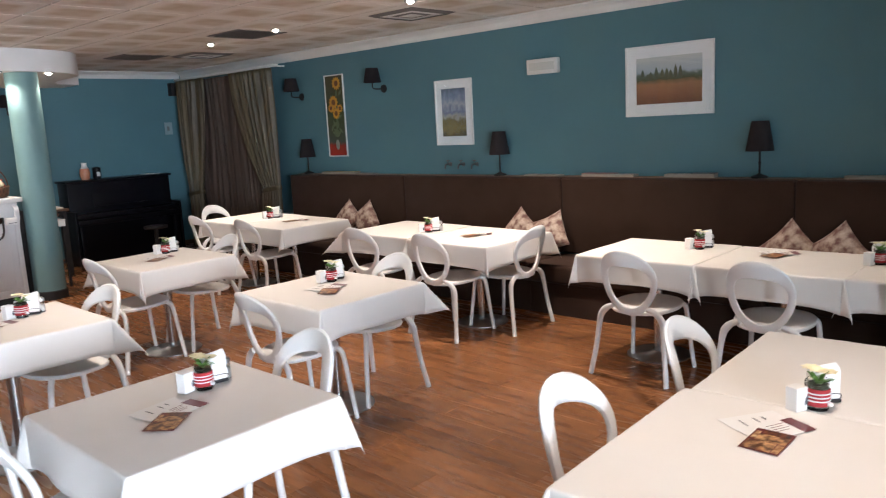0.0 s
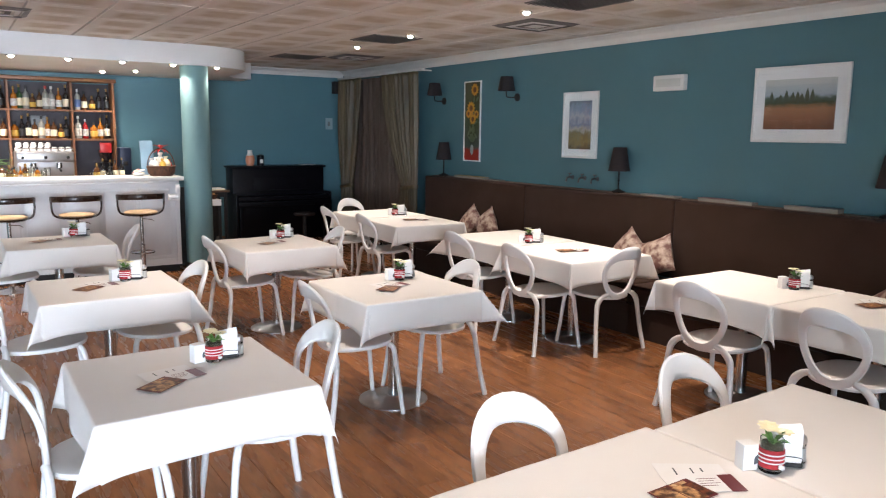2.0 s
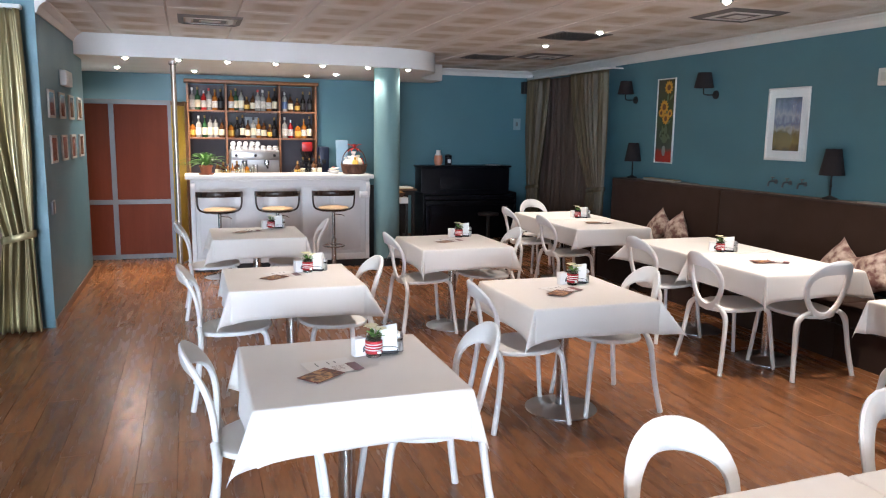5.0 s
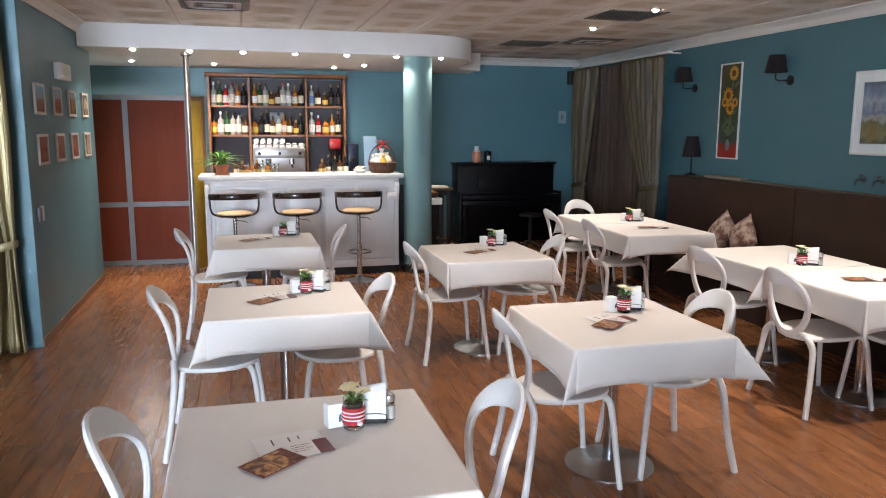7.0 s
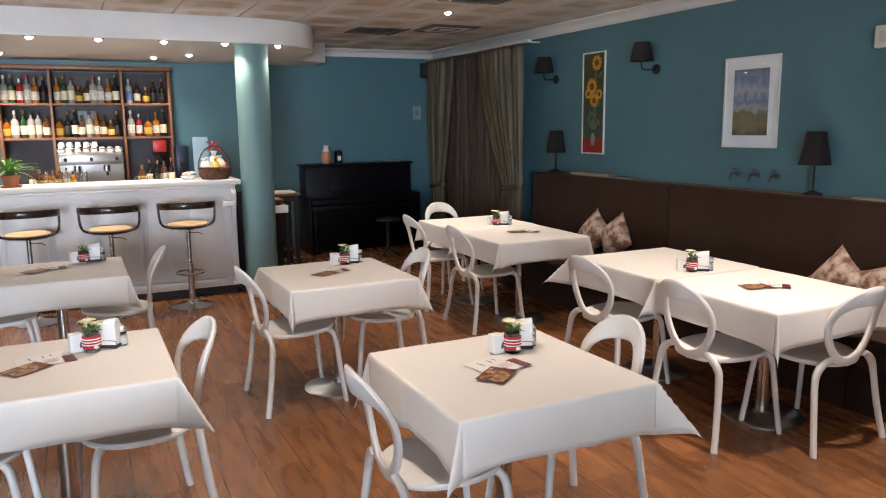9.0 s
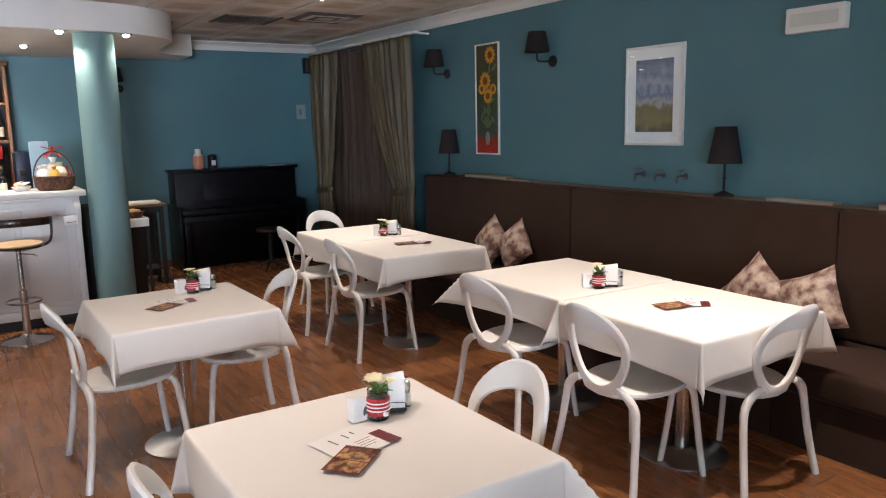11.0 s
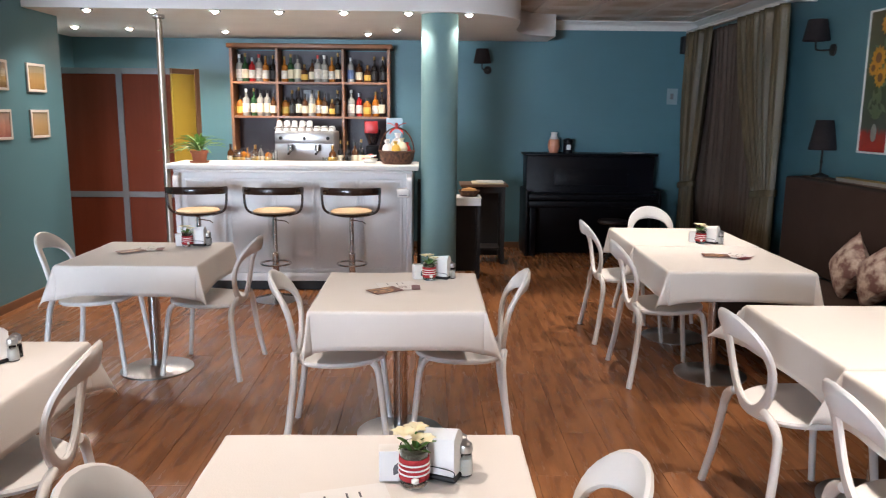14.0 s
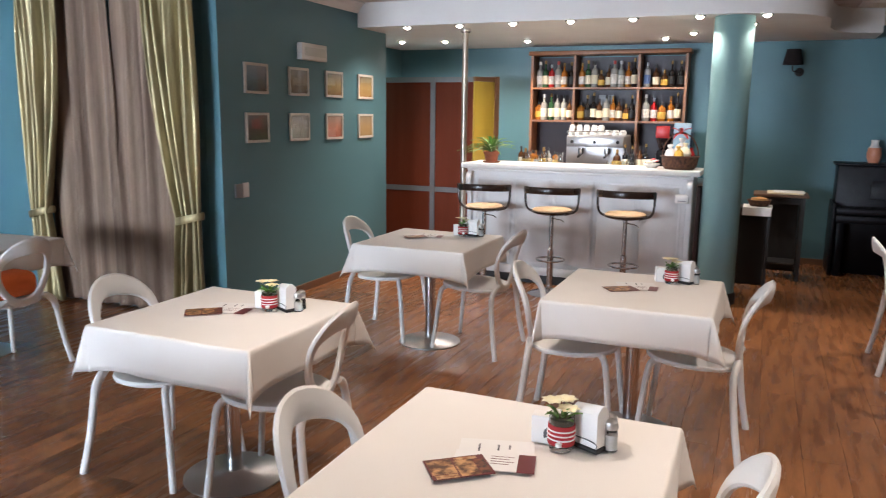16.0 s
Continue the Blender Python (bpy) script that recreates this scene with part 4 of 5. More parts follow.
# small prints on the gallery wall
TAN = material("pale_frame", (0.60, 0.56, 0.51), (0.50, 0.46, 0.41), rough=0.5)
PRINTS = [picture_material("small_print", st, 0.4, 5) for st in (
    [(0.0, (0.10, 0.11, 0.09)), (0.5, (0.20, 0.24, 0.26)), (1.0, (0.34, 0.38, 0.42))], [(0.0, (0.14, 0.09, 0.05)), (0.5, (0.28, 0.20, 0.12)), (1.0, (0.36, 0.34, 0.30))],
    [(0.0, (0.20, 0.12, 0.05)), (0.5, (0.34, 0.26, 0.12)), (1.0, (0.30, 0.30, 0.28))], [(0.0, (0.20, 0.12, 0.035)), (0.5, (0.26, 0.18, 0.07)), (1.0, (0.16, 0.14, 0.10))],
    [(0.0, (0.08, 0.07, 0.05)), (0.5, (0.16, 0.12, 0.09)), (1.0, (0.26, 0.22, 0.2))], [(0.0, (0.16, 0.14, 0.11)), (0.5, (0.24, 0.22, 0.18)), (1.0, (0.36, 0.36, 0.34))],
    [(0.0, (0.24, 0.07, 0.05)), (0.5, (0.32, 0.15, 0.10)), (1.0, (0.20, 0.17, 0.15))], [(0.0, (0.22, 0.15, 0.06)), (0.5, (0.28, 0.19, 0.09)), (1.0, (0.20, 0.17, 0.12))])]
for k in range(8):
    x, z = (-7.06, -7.675, -8.275, -8.895)[k % 4], (1.918, 1.52)[k // 4]
    framed("small_print", "small framed print with a pale frame on the teal wall", pose(x, YL + 0.001, z, 0, 0, 180), 0.312, 0.245, 0.022, 0.0, PRINTS[k], TAN, 0.018, "gallery prints")


def light_box(name, label, m, w, h):
    t = thing(name, label, "sign", m)
    part("body", block(-w / 2, w / 2, -0.06, 0, -h / 2, h / 2, 0.008), WHITE_PAINT, t)
    part("diffuser", block(-w / 2 + 0.035, w / 2 - 0.035, -0.066, -0.0605, -h / 2 + 0.035, h / 2 - 0.035, 0.002), material("milky_diffuser", (0.66, 0.66, 0.62), rough=0.3), t, "milky diffuser")


light_box("emergency_light", "white rectangular emergency light box on the wall", pose(-4.307, YN - 0.001, 2.221), 0.355, 0.143)
light_box("exit_light", "white rectangular exit light box on the teal wall", pose(-7.87, YL + 0.001, 2.185, 0, 0, 180), 0.41, 0.145)
t = thing("wall_switch", "white switch plate with a metal card holder", "switch", pose(-6.83, YL + 0.001, 1.02, 0, 0, 180))
part("plate", block(0.01, 0.09, -0.012, 0, -0.06, 0.06, 0.004), PAPER, t)
part("holder", block(-0.09, 0.0, -0.02, 0, -0.055, 0.055, 0.004), GREY_METAL, t, "grey metal holder")
t = thing("safety_sign", "small white sign with a dark pictogram", "sign", pose(XB + 0.001, 6.085, 1.87, 0, 0, 90))
# white plate toned down to a subdued grey-blue
part("plate", block(-0.065, 0.065, -0.006, 0, -0.095, 0.095, 0.002), material("subdued_sign_plate", (0.32, 0.40, 0.44), (0.24, 0.32, 0.36), rough=0.5), t, smooth=False)
part("pictogram", block(-0.025, 0.015, -0.008, -0.0065, -0.035, 0.035), GREY_METAL, t, smooth=False)
t = thing("wall_speaker", "small dark wall loudspeaker in the corner", "loudspeaker", pose(XB + 0.001, 6.2, 2.47, 0, 0, 90))
part("cabinet", block(-0.06, 0.06, -0.12, 0, -0.1, 0.1, 0.01), BLACK, t)
part("bracket", block(-0.02, 0.02, -0.14, -0.1205, -0.02, 0.02), BLACK, t)
DULL_METAL = material("dull_tap_metal", (0.16, 0.16, 0.17), rough=0.4, metal=0.7)
for k in range(3):
    t = thing("wall_tap", "small metal wall tap above the bench ledge", "tap", pose(-5.60 + 0.19 * k, YN - 0.001, 1.275), "wall taps")
    part("flange", merge(bmesh.new(), lathe([(0, 0), (0.024, 0), (0.022, 0.008), (0, 0.008)], 16), pose(0, 0, 0, 90)), DULL_METAL, t)
    part("spout", sweep(smooth_path([(0, -0.005, 0), (0, -0.05, 0.004), (0.0, -0.085, -0.005), (0, -0.095, -0.045)], 5), (0.009, 0.009), (1, 0, 0), 8), DULL_METAL, t)
    part("handle", merge(lathe([(0, 0.008), (0.006, 0.008), (0.006, 0.04), (0, 0.04)], 10), block(-0.025, 0.025, -0.006, 0.006, 0.038, 0.048, 0.003)), DULL_METAL, t).location = (0, -0.045, 0)

# magazines and folders on the ledge
CREAM_PAGES = material("magazine_pages", (0.36, 0.32, 0.27), rough=0.7)
BOOKS = [(-7.35, 0.62, (0.62, 0.38, 0.02), "yellow"), (-6.85, 0.3, (0.05, 0.05, 0.05), "dark"), (-4.25, 0.42, (0.55, 0.5, 0.48), "pale"), (-3.62, 0.34, (0.42, 0.16, 0.14), "red"), (-3.38, 0.26, (0.6, 0.57, 0.52), "cream"),
         (-2.78, 0.36, (0.6, 0.48, 0.42), "pinkish"), (-2.62, 0.2, (0.06, 0.05, 0.05), "black"), (-1.4, 0.28, (0.56, 0.5, 0.42), "beige")]
for k, (x, w, c, nm) in enumerate(BOOKS):
    t = thing("magazine", nm + " magazine lying on the bench ledge", "magazine", pose(x - 0.05, 6.27, 1.1655, 0, 0, 2 - k % 3), "ledge magazines")
    hgt = (0.026, 0.010, 0.012, 0.028, 0.020, 0.026, 0.034, 0.020)[k]
    part("cover", block(-w / 2, w / 2, -0.05, 0.05, hgt, hgt + 0.002), material("cover_" + nm, tuple(v * 0.7 for v in c), rough=0.35, scale=9), t, smooth=False)
    part("page_block", block(-w / 2 + 0.003, w / 2 - 0.003, -0.047, 0.047, 0, hgt - 0.0003), CREAM_PAGES, t, smooth=False)


# ---- drapes ----
def drape_mesh(x0, x1, tie, z0, z1, folds, amp, seed, tie_z=None, tie_w=0.16):
    """A pleated hanging in the plane y = 0; gathered towards x = tie at the height tie_z."""
    rnd = random.Random(seed)
    b = bmesh.new()
    nz, nu = 48, folds * 11
    ph = [rnd.uniform(-0.5, 0.5) for _ in range(folds + 2)]
    rows = []
    for i in range(nz + 1):
        z = z1 + (z0 - z1) * i / nz
        g = 0.0
        if tie_z is not None:
            if z >= tie_z:
                g = (1 - (z - tie_z) / (z1 - tie_z)) ** 1.7
            else:
                g = 1 - 0.35 * min(1, (tie_z - z) / max(0.01, tie_z - z0)) ** 0.8
        row = []
        for j in range(nu + 1):
            u = j / nu
            x = x0 + (x1 - x0) * u
            xt = tie + (u - 0.5) * tie_w
            wob = ph[int(u * folds)] * (1 - u * folds % 1) + ph[int(u * folds) + 1] * (u * folds % 1)
            xx = x * (1 - g) + xt * g
            a = amp * (0.75 + 0.5 * wob) * (1 - 0.25 * g)
            q = u + 0.085 * noise.noise((u * 4.0, seed, z * 0.35)) + 0.012 * math.sin(z * 1.7 + u * 7 + seed)
            y = a * (1 + 0.8 * noise.noise((u * 6.0, seed * 3.1, z * 0.6))) * math.sin(2 * math.pi * q * folds + wob * 1.5) + 0.35 * a * math.sin(2 * math.pi * q * folds * 2.37 + z * 0.8 + seed)
            row.append(b.verts.new((xx + 0.01 * math.sin(z * 3 + u * 9), y, z)))
        rows.append(row)
    for p, q in zip(rows, rows[1:]):
        for j in range(nu):
            b.faces.new((p[j], p[j + 1], q[j + 1], q[j]))
    return b


def drape(name, label, m, *args, mat=OLIVE, tieback=None):
    t = thing(name, label, "curtain", m, "drapes")
    ob = part("cloth", drape_mesh(*args), mat, t)
    ob.data.set_sharp_from_angle(angle=radians(180))
    so = ob.modifiers.new("thickness", "SOLIDIFY")
    so.thickness = 0.003
    if tieback:
        x, z, w = tieback
        part("tieback", sweep([(x + w / 2 * math.cos(q), 0.07 * math.sin(q), z + 0.03 * math.cos(q)) for q in np.linspace(0, 2 * math.pi, 20, endpoint=False)], (0.006, 0.03), (0, 0, 1), 8, True), mat, t, "fabric tieback")


# far corner by the piano; its shade is put into the cloth colours
m = pose(0, 6.21, 0)
drape("sheer_curtain", "brown sheer curtain coloured darker for shade, hanging full length", m, -10.75, -8.75, -9.7, 0.02, 2.56, 13, 0.022, 5, mat=SHEER_SHADED)
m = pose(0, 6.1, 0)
drape("drape", "olive drape coloured darker for shade, tied back near the bench", m, -9.5, -8.47, -8.68, 0.02, 2.565, 7, 0.05, 2, 0.97, 0.40, mat=OLIVE_SHADED, tieback=(-8.68, 0.96, 0.42))
drape("drape", "olive drape coloured darker for shade, tied back beside the piano", m, -11.0, -10.15, -10.68, 0.02, 2.565, 6, 0.05, 3, 0.86, 0.40, mat=OLIVE_SHADED, tieback=(-10.68, 0.86, 0.42))
r = thing("curtain_rod", "white curtain rail above the far drapes", "curtain rod", pose(-9.72, 6.14, 2.595))
part("rail", block(-1.32, 1.32, -0.03, 0.03, -0.018, 0.012, 0.005), WHITE_PAINT, r)
for x in (-1.2, 0, 1.2):
    part("bracket", block(x - 0.015, x + 0.015, 0.031, 0.208, -0.012, 0.006), WHITE_PAINT, r, smooth=False)
# curtained wall near the window table
m = pose(-6.545, 0.16, 0, 0, 0, 90)
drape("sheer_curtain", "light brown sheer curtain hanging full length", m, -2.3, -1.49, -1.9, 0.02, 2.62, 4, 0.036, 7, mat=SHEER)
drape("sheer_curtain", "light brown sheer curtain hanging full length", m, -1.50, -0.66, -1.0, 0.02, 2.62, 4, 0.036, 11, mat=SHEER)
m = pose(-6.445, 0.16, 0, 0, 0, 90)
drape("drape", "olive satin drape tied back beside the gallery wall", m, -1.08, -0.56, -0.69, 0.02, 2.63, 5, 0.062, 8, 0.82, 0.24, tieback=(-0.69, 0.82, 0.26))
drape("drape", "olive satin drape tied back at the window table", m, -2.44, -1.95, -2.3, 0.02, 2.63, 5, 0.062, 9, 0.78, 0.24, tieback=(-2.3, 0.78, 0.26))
r = thing("curtain_rod", "white curtain rail on the curtained wall", "curtain rod", pose(-6.52, -1.34, 2.66, 0, 0, 90))
part("rail", block(-0.98, 0.93, -0.05, 0.05, -0.02, 0.012, 0.005), WHITE_PAINT, r)
for x in (-0.9, 0.9):
    part("bracket", block(x - 0.015, x + 0.015, 0.051, 0.088, -0.012, 0.006), WHITE_PAINT, r, smooth=False)

# ---- piano corner ----
t = thing("upright_piano", "black lacquered upright piano with closed lid", "piano", pose(XB + 0.03, 4.26, 0) @ Matrix.Diagonal((1, 1.025, 0.992, 1)))
part("case", block(0, 0.34, 0.03, 1.51, 0.0, 1.17, 0.008), BLACK_GLOSS, t)
part("top_lid", block(-0.005, 0.37, 0.0, 1.54, 1.172, 1.20, 0.008), BLACK_GLOSS, t)
part("side_panel", block(0, 0.58, 0.0, 0.028, 0.0, 0.78, 0.006), BLACK_GLOSS, t)
part("side_panel", block(0, 0.58, 1.512, 1.54, 0.0, 0.78, 0.006), BLACK_GLOSS, t)
part("key_bed", block(0.342, 0.6, 0.03, 1.51, 0.58, 0.66, 0.01), BLACK_GLOSS, t)
part("fallboard", block(0.342, 0.58, 0.03, 1.51, 0.662, 0.74, 0.02), BLACK_GLOSS, t)
part("music_desk", merge(bmesh.new(), block(-0.008, 0.008, 0.35, 1.2, 0.0, 0.26, 0.004), pose(0.36, 0, 0.82, 0, -8, 0)), BLACK_GLOSS, t)
for y in (0.05, 1.42):
    part("leg", block(0.50, 0.57, y, y + 0.07, 0.0, 0.578, 0.008), BLACK_GLOSS, t)
t = thing("piano_stool", "low dark round piano stool with a reddish seat", "stool", pose(-10.27, 5.17, 0))
part("seat", lathe([(0, 0.46), (0.15, 0.46), (0.165, 0.475), (0.16, 0.50), (0, 0.505)], 28), material("dark_red_seat", (0.014, 0.006, 0.005), rough=0.5), t)
part("post", lathe([(0, 0.1), (0.03, 0.1), (0.03, 0.458), (0, 0.458)], 14), BLACK, t)
for k in range(4):
    part("foot", sweep([(0, 0, 0.12), (0.12 * math.cos(k * 1.571 + 0.78), 0.12 * math.sin(k * 1.571 + 0.78), 0.06), (0.17 * math.cos(k * 1.571 + 0.78), 0.17 * math.sin(k * 1.571 + 0.78), 0.012)], (0.014, 0.014), (0, 0, 1), 8), BLACK, t)
t = thing("ceramic_vase", "small orange and white ceramic vase", "vase", pose(-11.13, 4.63, 1.19))
part("body", lathe([(0, 0), (0.05, 0), (0.068, 0.05), (0.072, 0.10), (0.06, 0.16), (0, 0.17)], 24), material("orange_white_glaze", (0.55, 0.15, 0.045), (0.70, 0.5, 0.4), rough=0.3, scale=11, amount=0.3), t)
part("neck", lathe([(0.058, 0.162), (0.04, 0.19), (0.035, 0.22), (0.042, 0.245), (0.034, 0.245), (0.03, 0.2), (0, 0.19)], 24), PORCELAIN, t)
t = thing("dark_jar", "small dark jar with a lid", "jar", pose(-11.13, 4.80, 1.19))
part("body", lathe([(0, 0), (0.055, 0), (0.055, 0.13), (0, 0.13)], 20), BLACK_GLOSS, t)
part("lid", lathe([(0.057, 0.131), (0.057, 0.16), (0.02, 0.175), (0, 0.176)], 20), BLACK_GLOSS, t)
part("label", block(0.054, 0.0565, -0.025, 0.025, 0.04, 0.1), PAPER, t, smooth=False)
t = thing("sheet_music", "loose sheets lying on the piano lid", "papers", pose(-11.12, 5.57, 1.191))
part("sheet", block(-0.1, 0.1, -0.15, 0.15, 0, 0.006), INK, t, smooth=False)
part("sheet", block(-0.09, 0.11, -0.1, 0.12, 0.0065, 0.01), PAPER, t, smooth=False)

# ---- bar ----
YB0, YB1, XF = 0.66, 2.93, -9.04
BAR_ZONE = pose(0.09, 0.186, 0) @ Matrix.Diagonal((1, 0.9556, 0.993, 1))
BACK_ZONE = pose(-0.25, 0.183, 0) @ Matrix.Diagonal((1, 0.95, 0.988, 1))
ZONE = BAR_ZONE
t = thing("bar_counter", "white panelled bar counter with a thick white top", "bar", pose(0, 0, 0))
part("carcass", block(XF - 0.42, XF - 0.012, YB0, YB1, 0.09, 1.13), BAR_PAINT, t, smooth=False)
part("plinth", block(XF - 0.40, XF - 0.04, YB0 + 0.02, YB1 - 0.02, -0.008, 0.088), BLACK, t, "dark recessed plinth", smooth=False)
part("countertop", block(-9.56, -8.99, 0.60, 2.985, 1.133, 1.183, 0.008), WHITE_PAINT, t, "thick white worktop")
part("moulding", block(XF - 0.02, XF + 0.022, YB0, YB1, 1.105, 1.131, 0.006), BAR_PAINT, t)
for k in range(5):
    a = YB0 + 0.10 + k * (YB1 - YB0 - 0.16) / 5
    b = a + (YB1 - YB0 - 0.16) / 5 - 0.05
    pn = part("panel", block(XF - 0.010, XF - 0.002, a, b, 0.2, 1.04, 0.003), BAR_PAINT, t)
    for q in ((a - 0.012, a + 0.012, 0.19, 1.05), (b - 0.012, b + 0.012, 0.19, 1.05), (a + 0.0125, b - 0.0125, 0.19, 0.214), (a + 0.0125, b - 0.0125, 1.026, 1.05)):
        part("bead", block(XF - 0.0018, XF + 0.003, *q, 0.002), BAR_PAINT, pn, smooth=False)
for y in (YB0, YB1 - 0.06):
    prof = smooth_path([(XF + 0.004, 0, 1.10), (XF + 0.055, 0, 1.05), (XF + 0.045, 0, 0.95), (XF + 0.012, 0, 0.86), (XF + 0.006, 0, 0.7), (XF + 0.006, 0, 0.1)], 6)
    part("bracket", sweep([(p.x, y + 0.03, p.z) for p in prof], (0.012, 0.028), (0, 1, 0), 8, power=0.5), BAR_PAINT, t)
part("skirting", block(XF - 0.0118, XF + 0.006, YB0, YB1, 0.092, 0.17, 0.003), BAR_PAINT, t)
t = thing("towel_box", "small white dispenser fixed to the bar front", "dispenser", pose(XF + 0.01, 2.84, 0.93))
part("body", block(0, 0.06, -0.06, 0.06, -0.04, 0.04, 0.012), WHITE_PAINT, t)
part("slot", block(0.0605, 0.062, -0.04, 0.04, -0.02, -0.014), INK, t, smooth=False)

# back bar: low cabinet and open bottle shelf
ZONE = BACK_ZONE
XK = -11.08
t = thing("back_cabinet", "dark low cabinet with a steel worktop behind the bar", "cabinet", pose(0, 0, 0))
part("body", block(XK + 0.002, -10.46, 0.72, 2.9, 0.0, 0.91), DARK_WOOD, t, smooth=False)
part("worktop", block(XK + 0.002, -10.42, 0.70, 2.92, 0.912, 0.95, 0.004), STEEL, t, "steel worktop")
for k in range(4):
    d = part("door", block(-10.458, -10.44, 0.74 + k * 0.54, 1.26 + k * 0.54, 0.08, 0.9, 0.003), DARK_WOOD, t)
    part("handle", block(-10.438, -10.425, 1.2 + k * 0.54, 1.215 + k * 0.54, 0.6, 0.75, 0.003), STEEL, d)
t = thing("bottle_shelf", "reddish wooden open shelf filled with bottles", "shelf", pose(0, 0, 0))
X0, X1, Y0, Y1 = XK + 0.002, XK + 0.26, 0.66, 2.62
part("back_board", block(X0, X0 + 0.012, Y0 + 0.03, Y1 - 0.03, 0.952, 2.39), DARK_WOOD, t, "dark back board", smooth=False)
for y in (Y0, Y1 - 0.035):
    part("side", block(X0, X1, y, y + 0.035, 0.952, 2.40, 0.003), WOOD, t, smooth=False)
for y in (1.235, 2.04):
    part("divider", block(X0 + 0.013, X1 - 0.004, y - 0.015, y + 0.015, 0.952, 2.40, 0.002), WOOD, t, smooth=False)
for a, b in ((Y0 + 0.0355, 1.2195), (1.2505, 2.0245), (2.0555, Y1 - 0.0355)):
    for z in (1.605, 2.005):
        part("shelf_board", block(X0 + 0.013, X1 - 0.006, a, b, z - 0.013, z + 0.013, 0.002), WOOD, t, smooth=False)
part("crown", block(X0, X1 + 0.02, Y0 - 0.03, Y1 + 0.03, 2.402, 2.455, 0.012), WOOD, t)


def make_bottle(kind, glass, label, cap, height, radius, neck, lab):
    t = thing("bottle", lab, "bottle", None, "bar bottles")
    height, radius = height * 1.03, radius * 1.17
    hs = height * neck
    shoulder = [(radius * (0.33 + 0.67 * math.cos(q) ** 0.8), hs - 0.034 + 0.058 * math.sin(q)) for q in np.linspace(0, 1.45, 7)]
    part("glass", lathe([(0, 0), (radius * 0.92, 0), (radius, 0.006)] + shoulder + [(radius * 0.31, hs + 0.045), (radius * 0.31, height - 0.012), (0, height - 0.012)], 16), glass, t)
    part("label", lathe([(radius + 0.0006, hs * 0.20), (radius + 0.0012, hs * 0.21), (radius + 0.0012, hs * 0.72), (radius + 0.0006, hs * 0.73)], 16), label, t, "printed paper label")
    part("cap", lathe([(radius * 0.33, height - 0.042), (radius * 0.36, height - 0.041), (radius * 0.36, height), (0, height)], 12), cap, t)
    return t


def spirit(name, c, rough=0.06):
    return material(name, c, tuple(v * 0.8 for v in c), rough=rough, scale=9, coat=0.5)


CLEAR, GREEN_G, BROWN_G, AMBER_G, DARKG, RED_G = spirit("clear_spirit", (0.34, 0.34, 0.31)), spirit("green_bottle", (0.03, 0.09, 0.035)), spirit("brown_bottle", (0.10, 0.04, 0.014)), spirit("amber_spirit", (0.40, 0.14, 0.018)), spirit("dark_bottle", (0.014, 0.012, 0.012)), spirit("red_bottle", (0.40, 0.02, 0.02))
CREAM_L, YEL_L, RED_L, BLU_L, BLK_L = material("cream_label", (0.80, 0.72, 0.52), rough=0.5, scale=40), material("yellow_label", (0.72, 0.44, 0.07), rough=0.5, scale=40), material("red_label", (0.50, 0.05, 0.04), rough=0.5, scale=40), material("blue_label", (0.08, 0.14, 0.30), rough=0.5, scale=40), material("black_label", (0.02, 0.02, 0.02), rough=0.5)
GOLD = material("gold_cap", (0.28, 0.16, 0.045), rough=0.35, metal=0.6)
WHITE_L = material("white_label", (0.74, 0.72, 0.66), (0.5, 0.46, 0.4), rough=0.5, scale=30, contrast=3)
KINDS = [("a", CLEAR, CREAM_L, BLK_L, 0.30, 0.036, 0.66, "clear spirit bottle with a cream label"), ("b", GREEN_G, CREAM_L, GOLD, 0.32, 0.036, 0.60, "green glass bottle with a cream label"),
         ("c", CLEAR, WHITE_L, RED_L, 0.31, 0.041, 0.66, "clear bottle with a white label and red cap"), ("d", CLEAR, WHITE_L, PAPER, 0.31, 0.039, 0.62, "clear bottle with a white label"),
         ("e", DARKG, CREAM_L, GOLD, 0.33, 0.035, 0.58, "dark bottle with a cream label"), ("f", AMBER_G, YEL_L, BLK_L, 0.22, 0.043, 0.66, "squat amber spirit bottle with a yellow label"),
         ("g", BROWN_G, CREAM_L, BLK_L, 0.26, 0.036, 0.62, "brown bottle with a cream label"), ("h", CLEAR, BLU_L, STEEL, 0.28, 0.035, 0.68, "clear bottle with a blue label"),
         ("i", AMBER_G, WHITE_L, GOLD, 0.29, 0.036, 0.60, "amber bottle with a white label"), ("j", DARKG, BLK_L, GOLD, 0.30, 0.034, 0.58, "dark wine bottle with a black label"),
         ("k", RED_G, WHITE_L, STEEL, 0.27, 0.034, 0.66, "red liqueur bottle with a white label"), ("l", BROWN_G, YEL_L, GOLD, 0.20, 0.036, 0.6, "small brown bottle with a yellow label")]
MASTER = {k[0]: make_bottle(*k) for k in KINDS}
ROWS = [(2.019, 0.70, 1.21, "dbkcij"), (2.019, 1.27, 2.01, "ibalgcdie"), (2.019, 2.08, 2.57, "hgljj"), (1.619, 0.70, 1.21, "fdbaag"), (1.619, 1.27, 2.01, "fjegaiglj"), (1.619, 2.08, 2.57, "dkfie")]
used = set()


def bottle_at(key, m):
    if key in used:
        copy_thing(MASTER[key], ZONE @ m)
    else:
        used.add(key)
        MASTER[key].matrix_basis = ZONE @ m


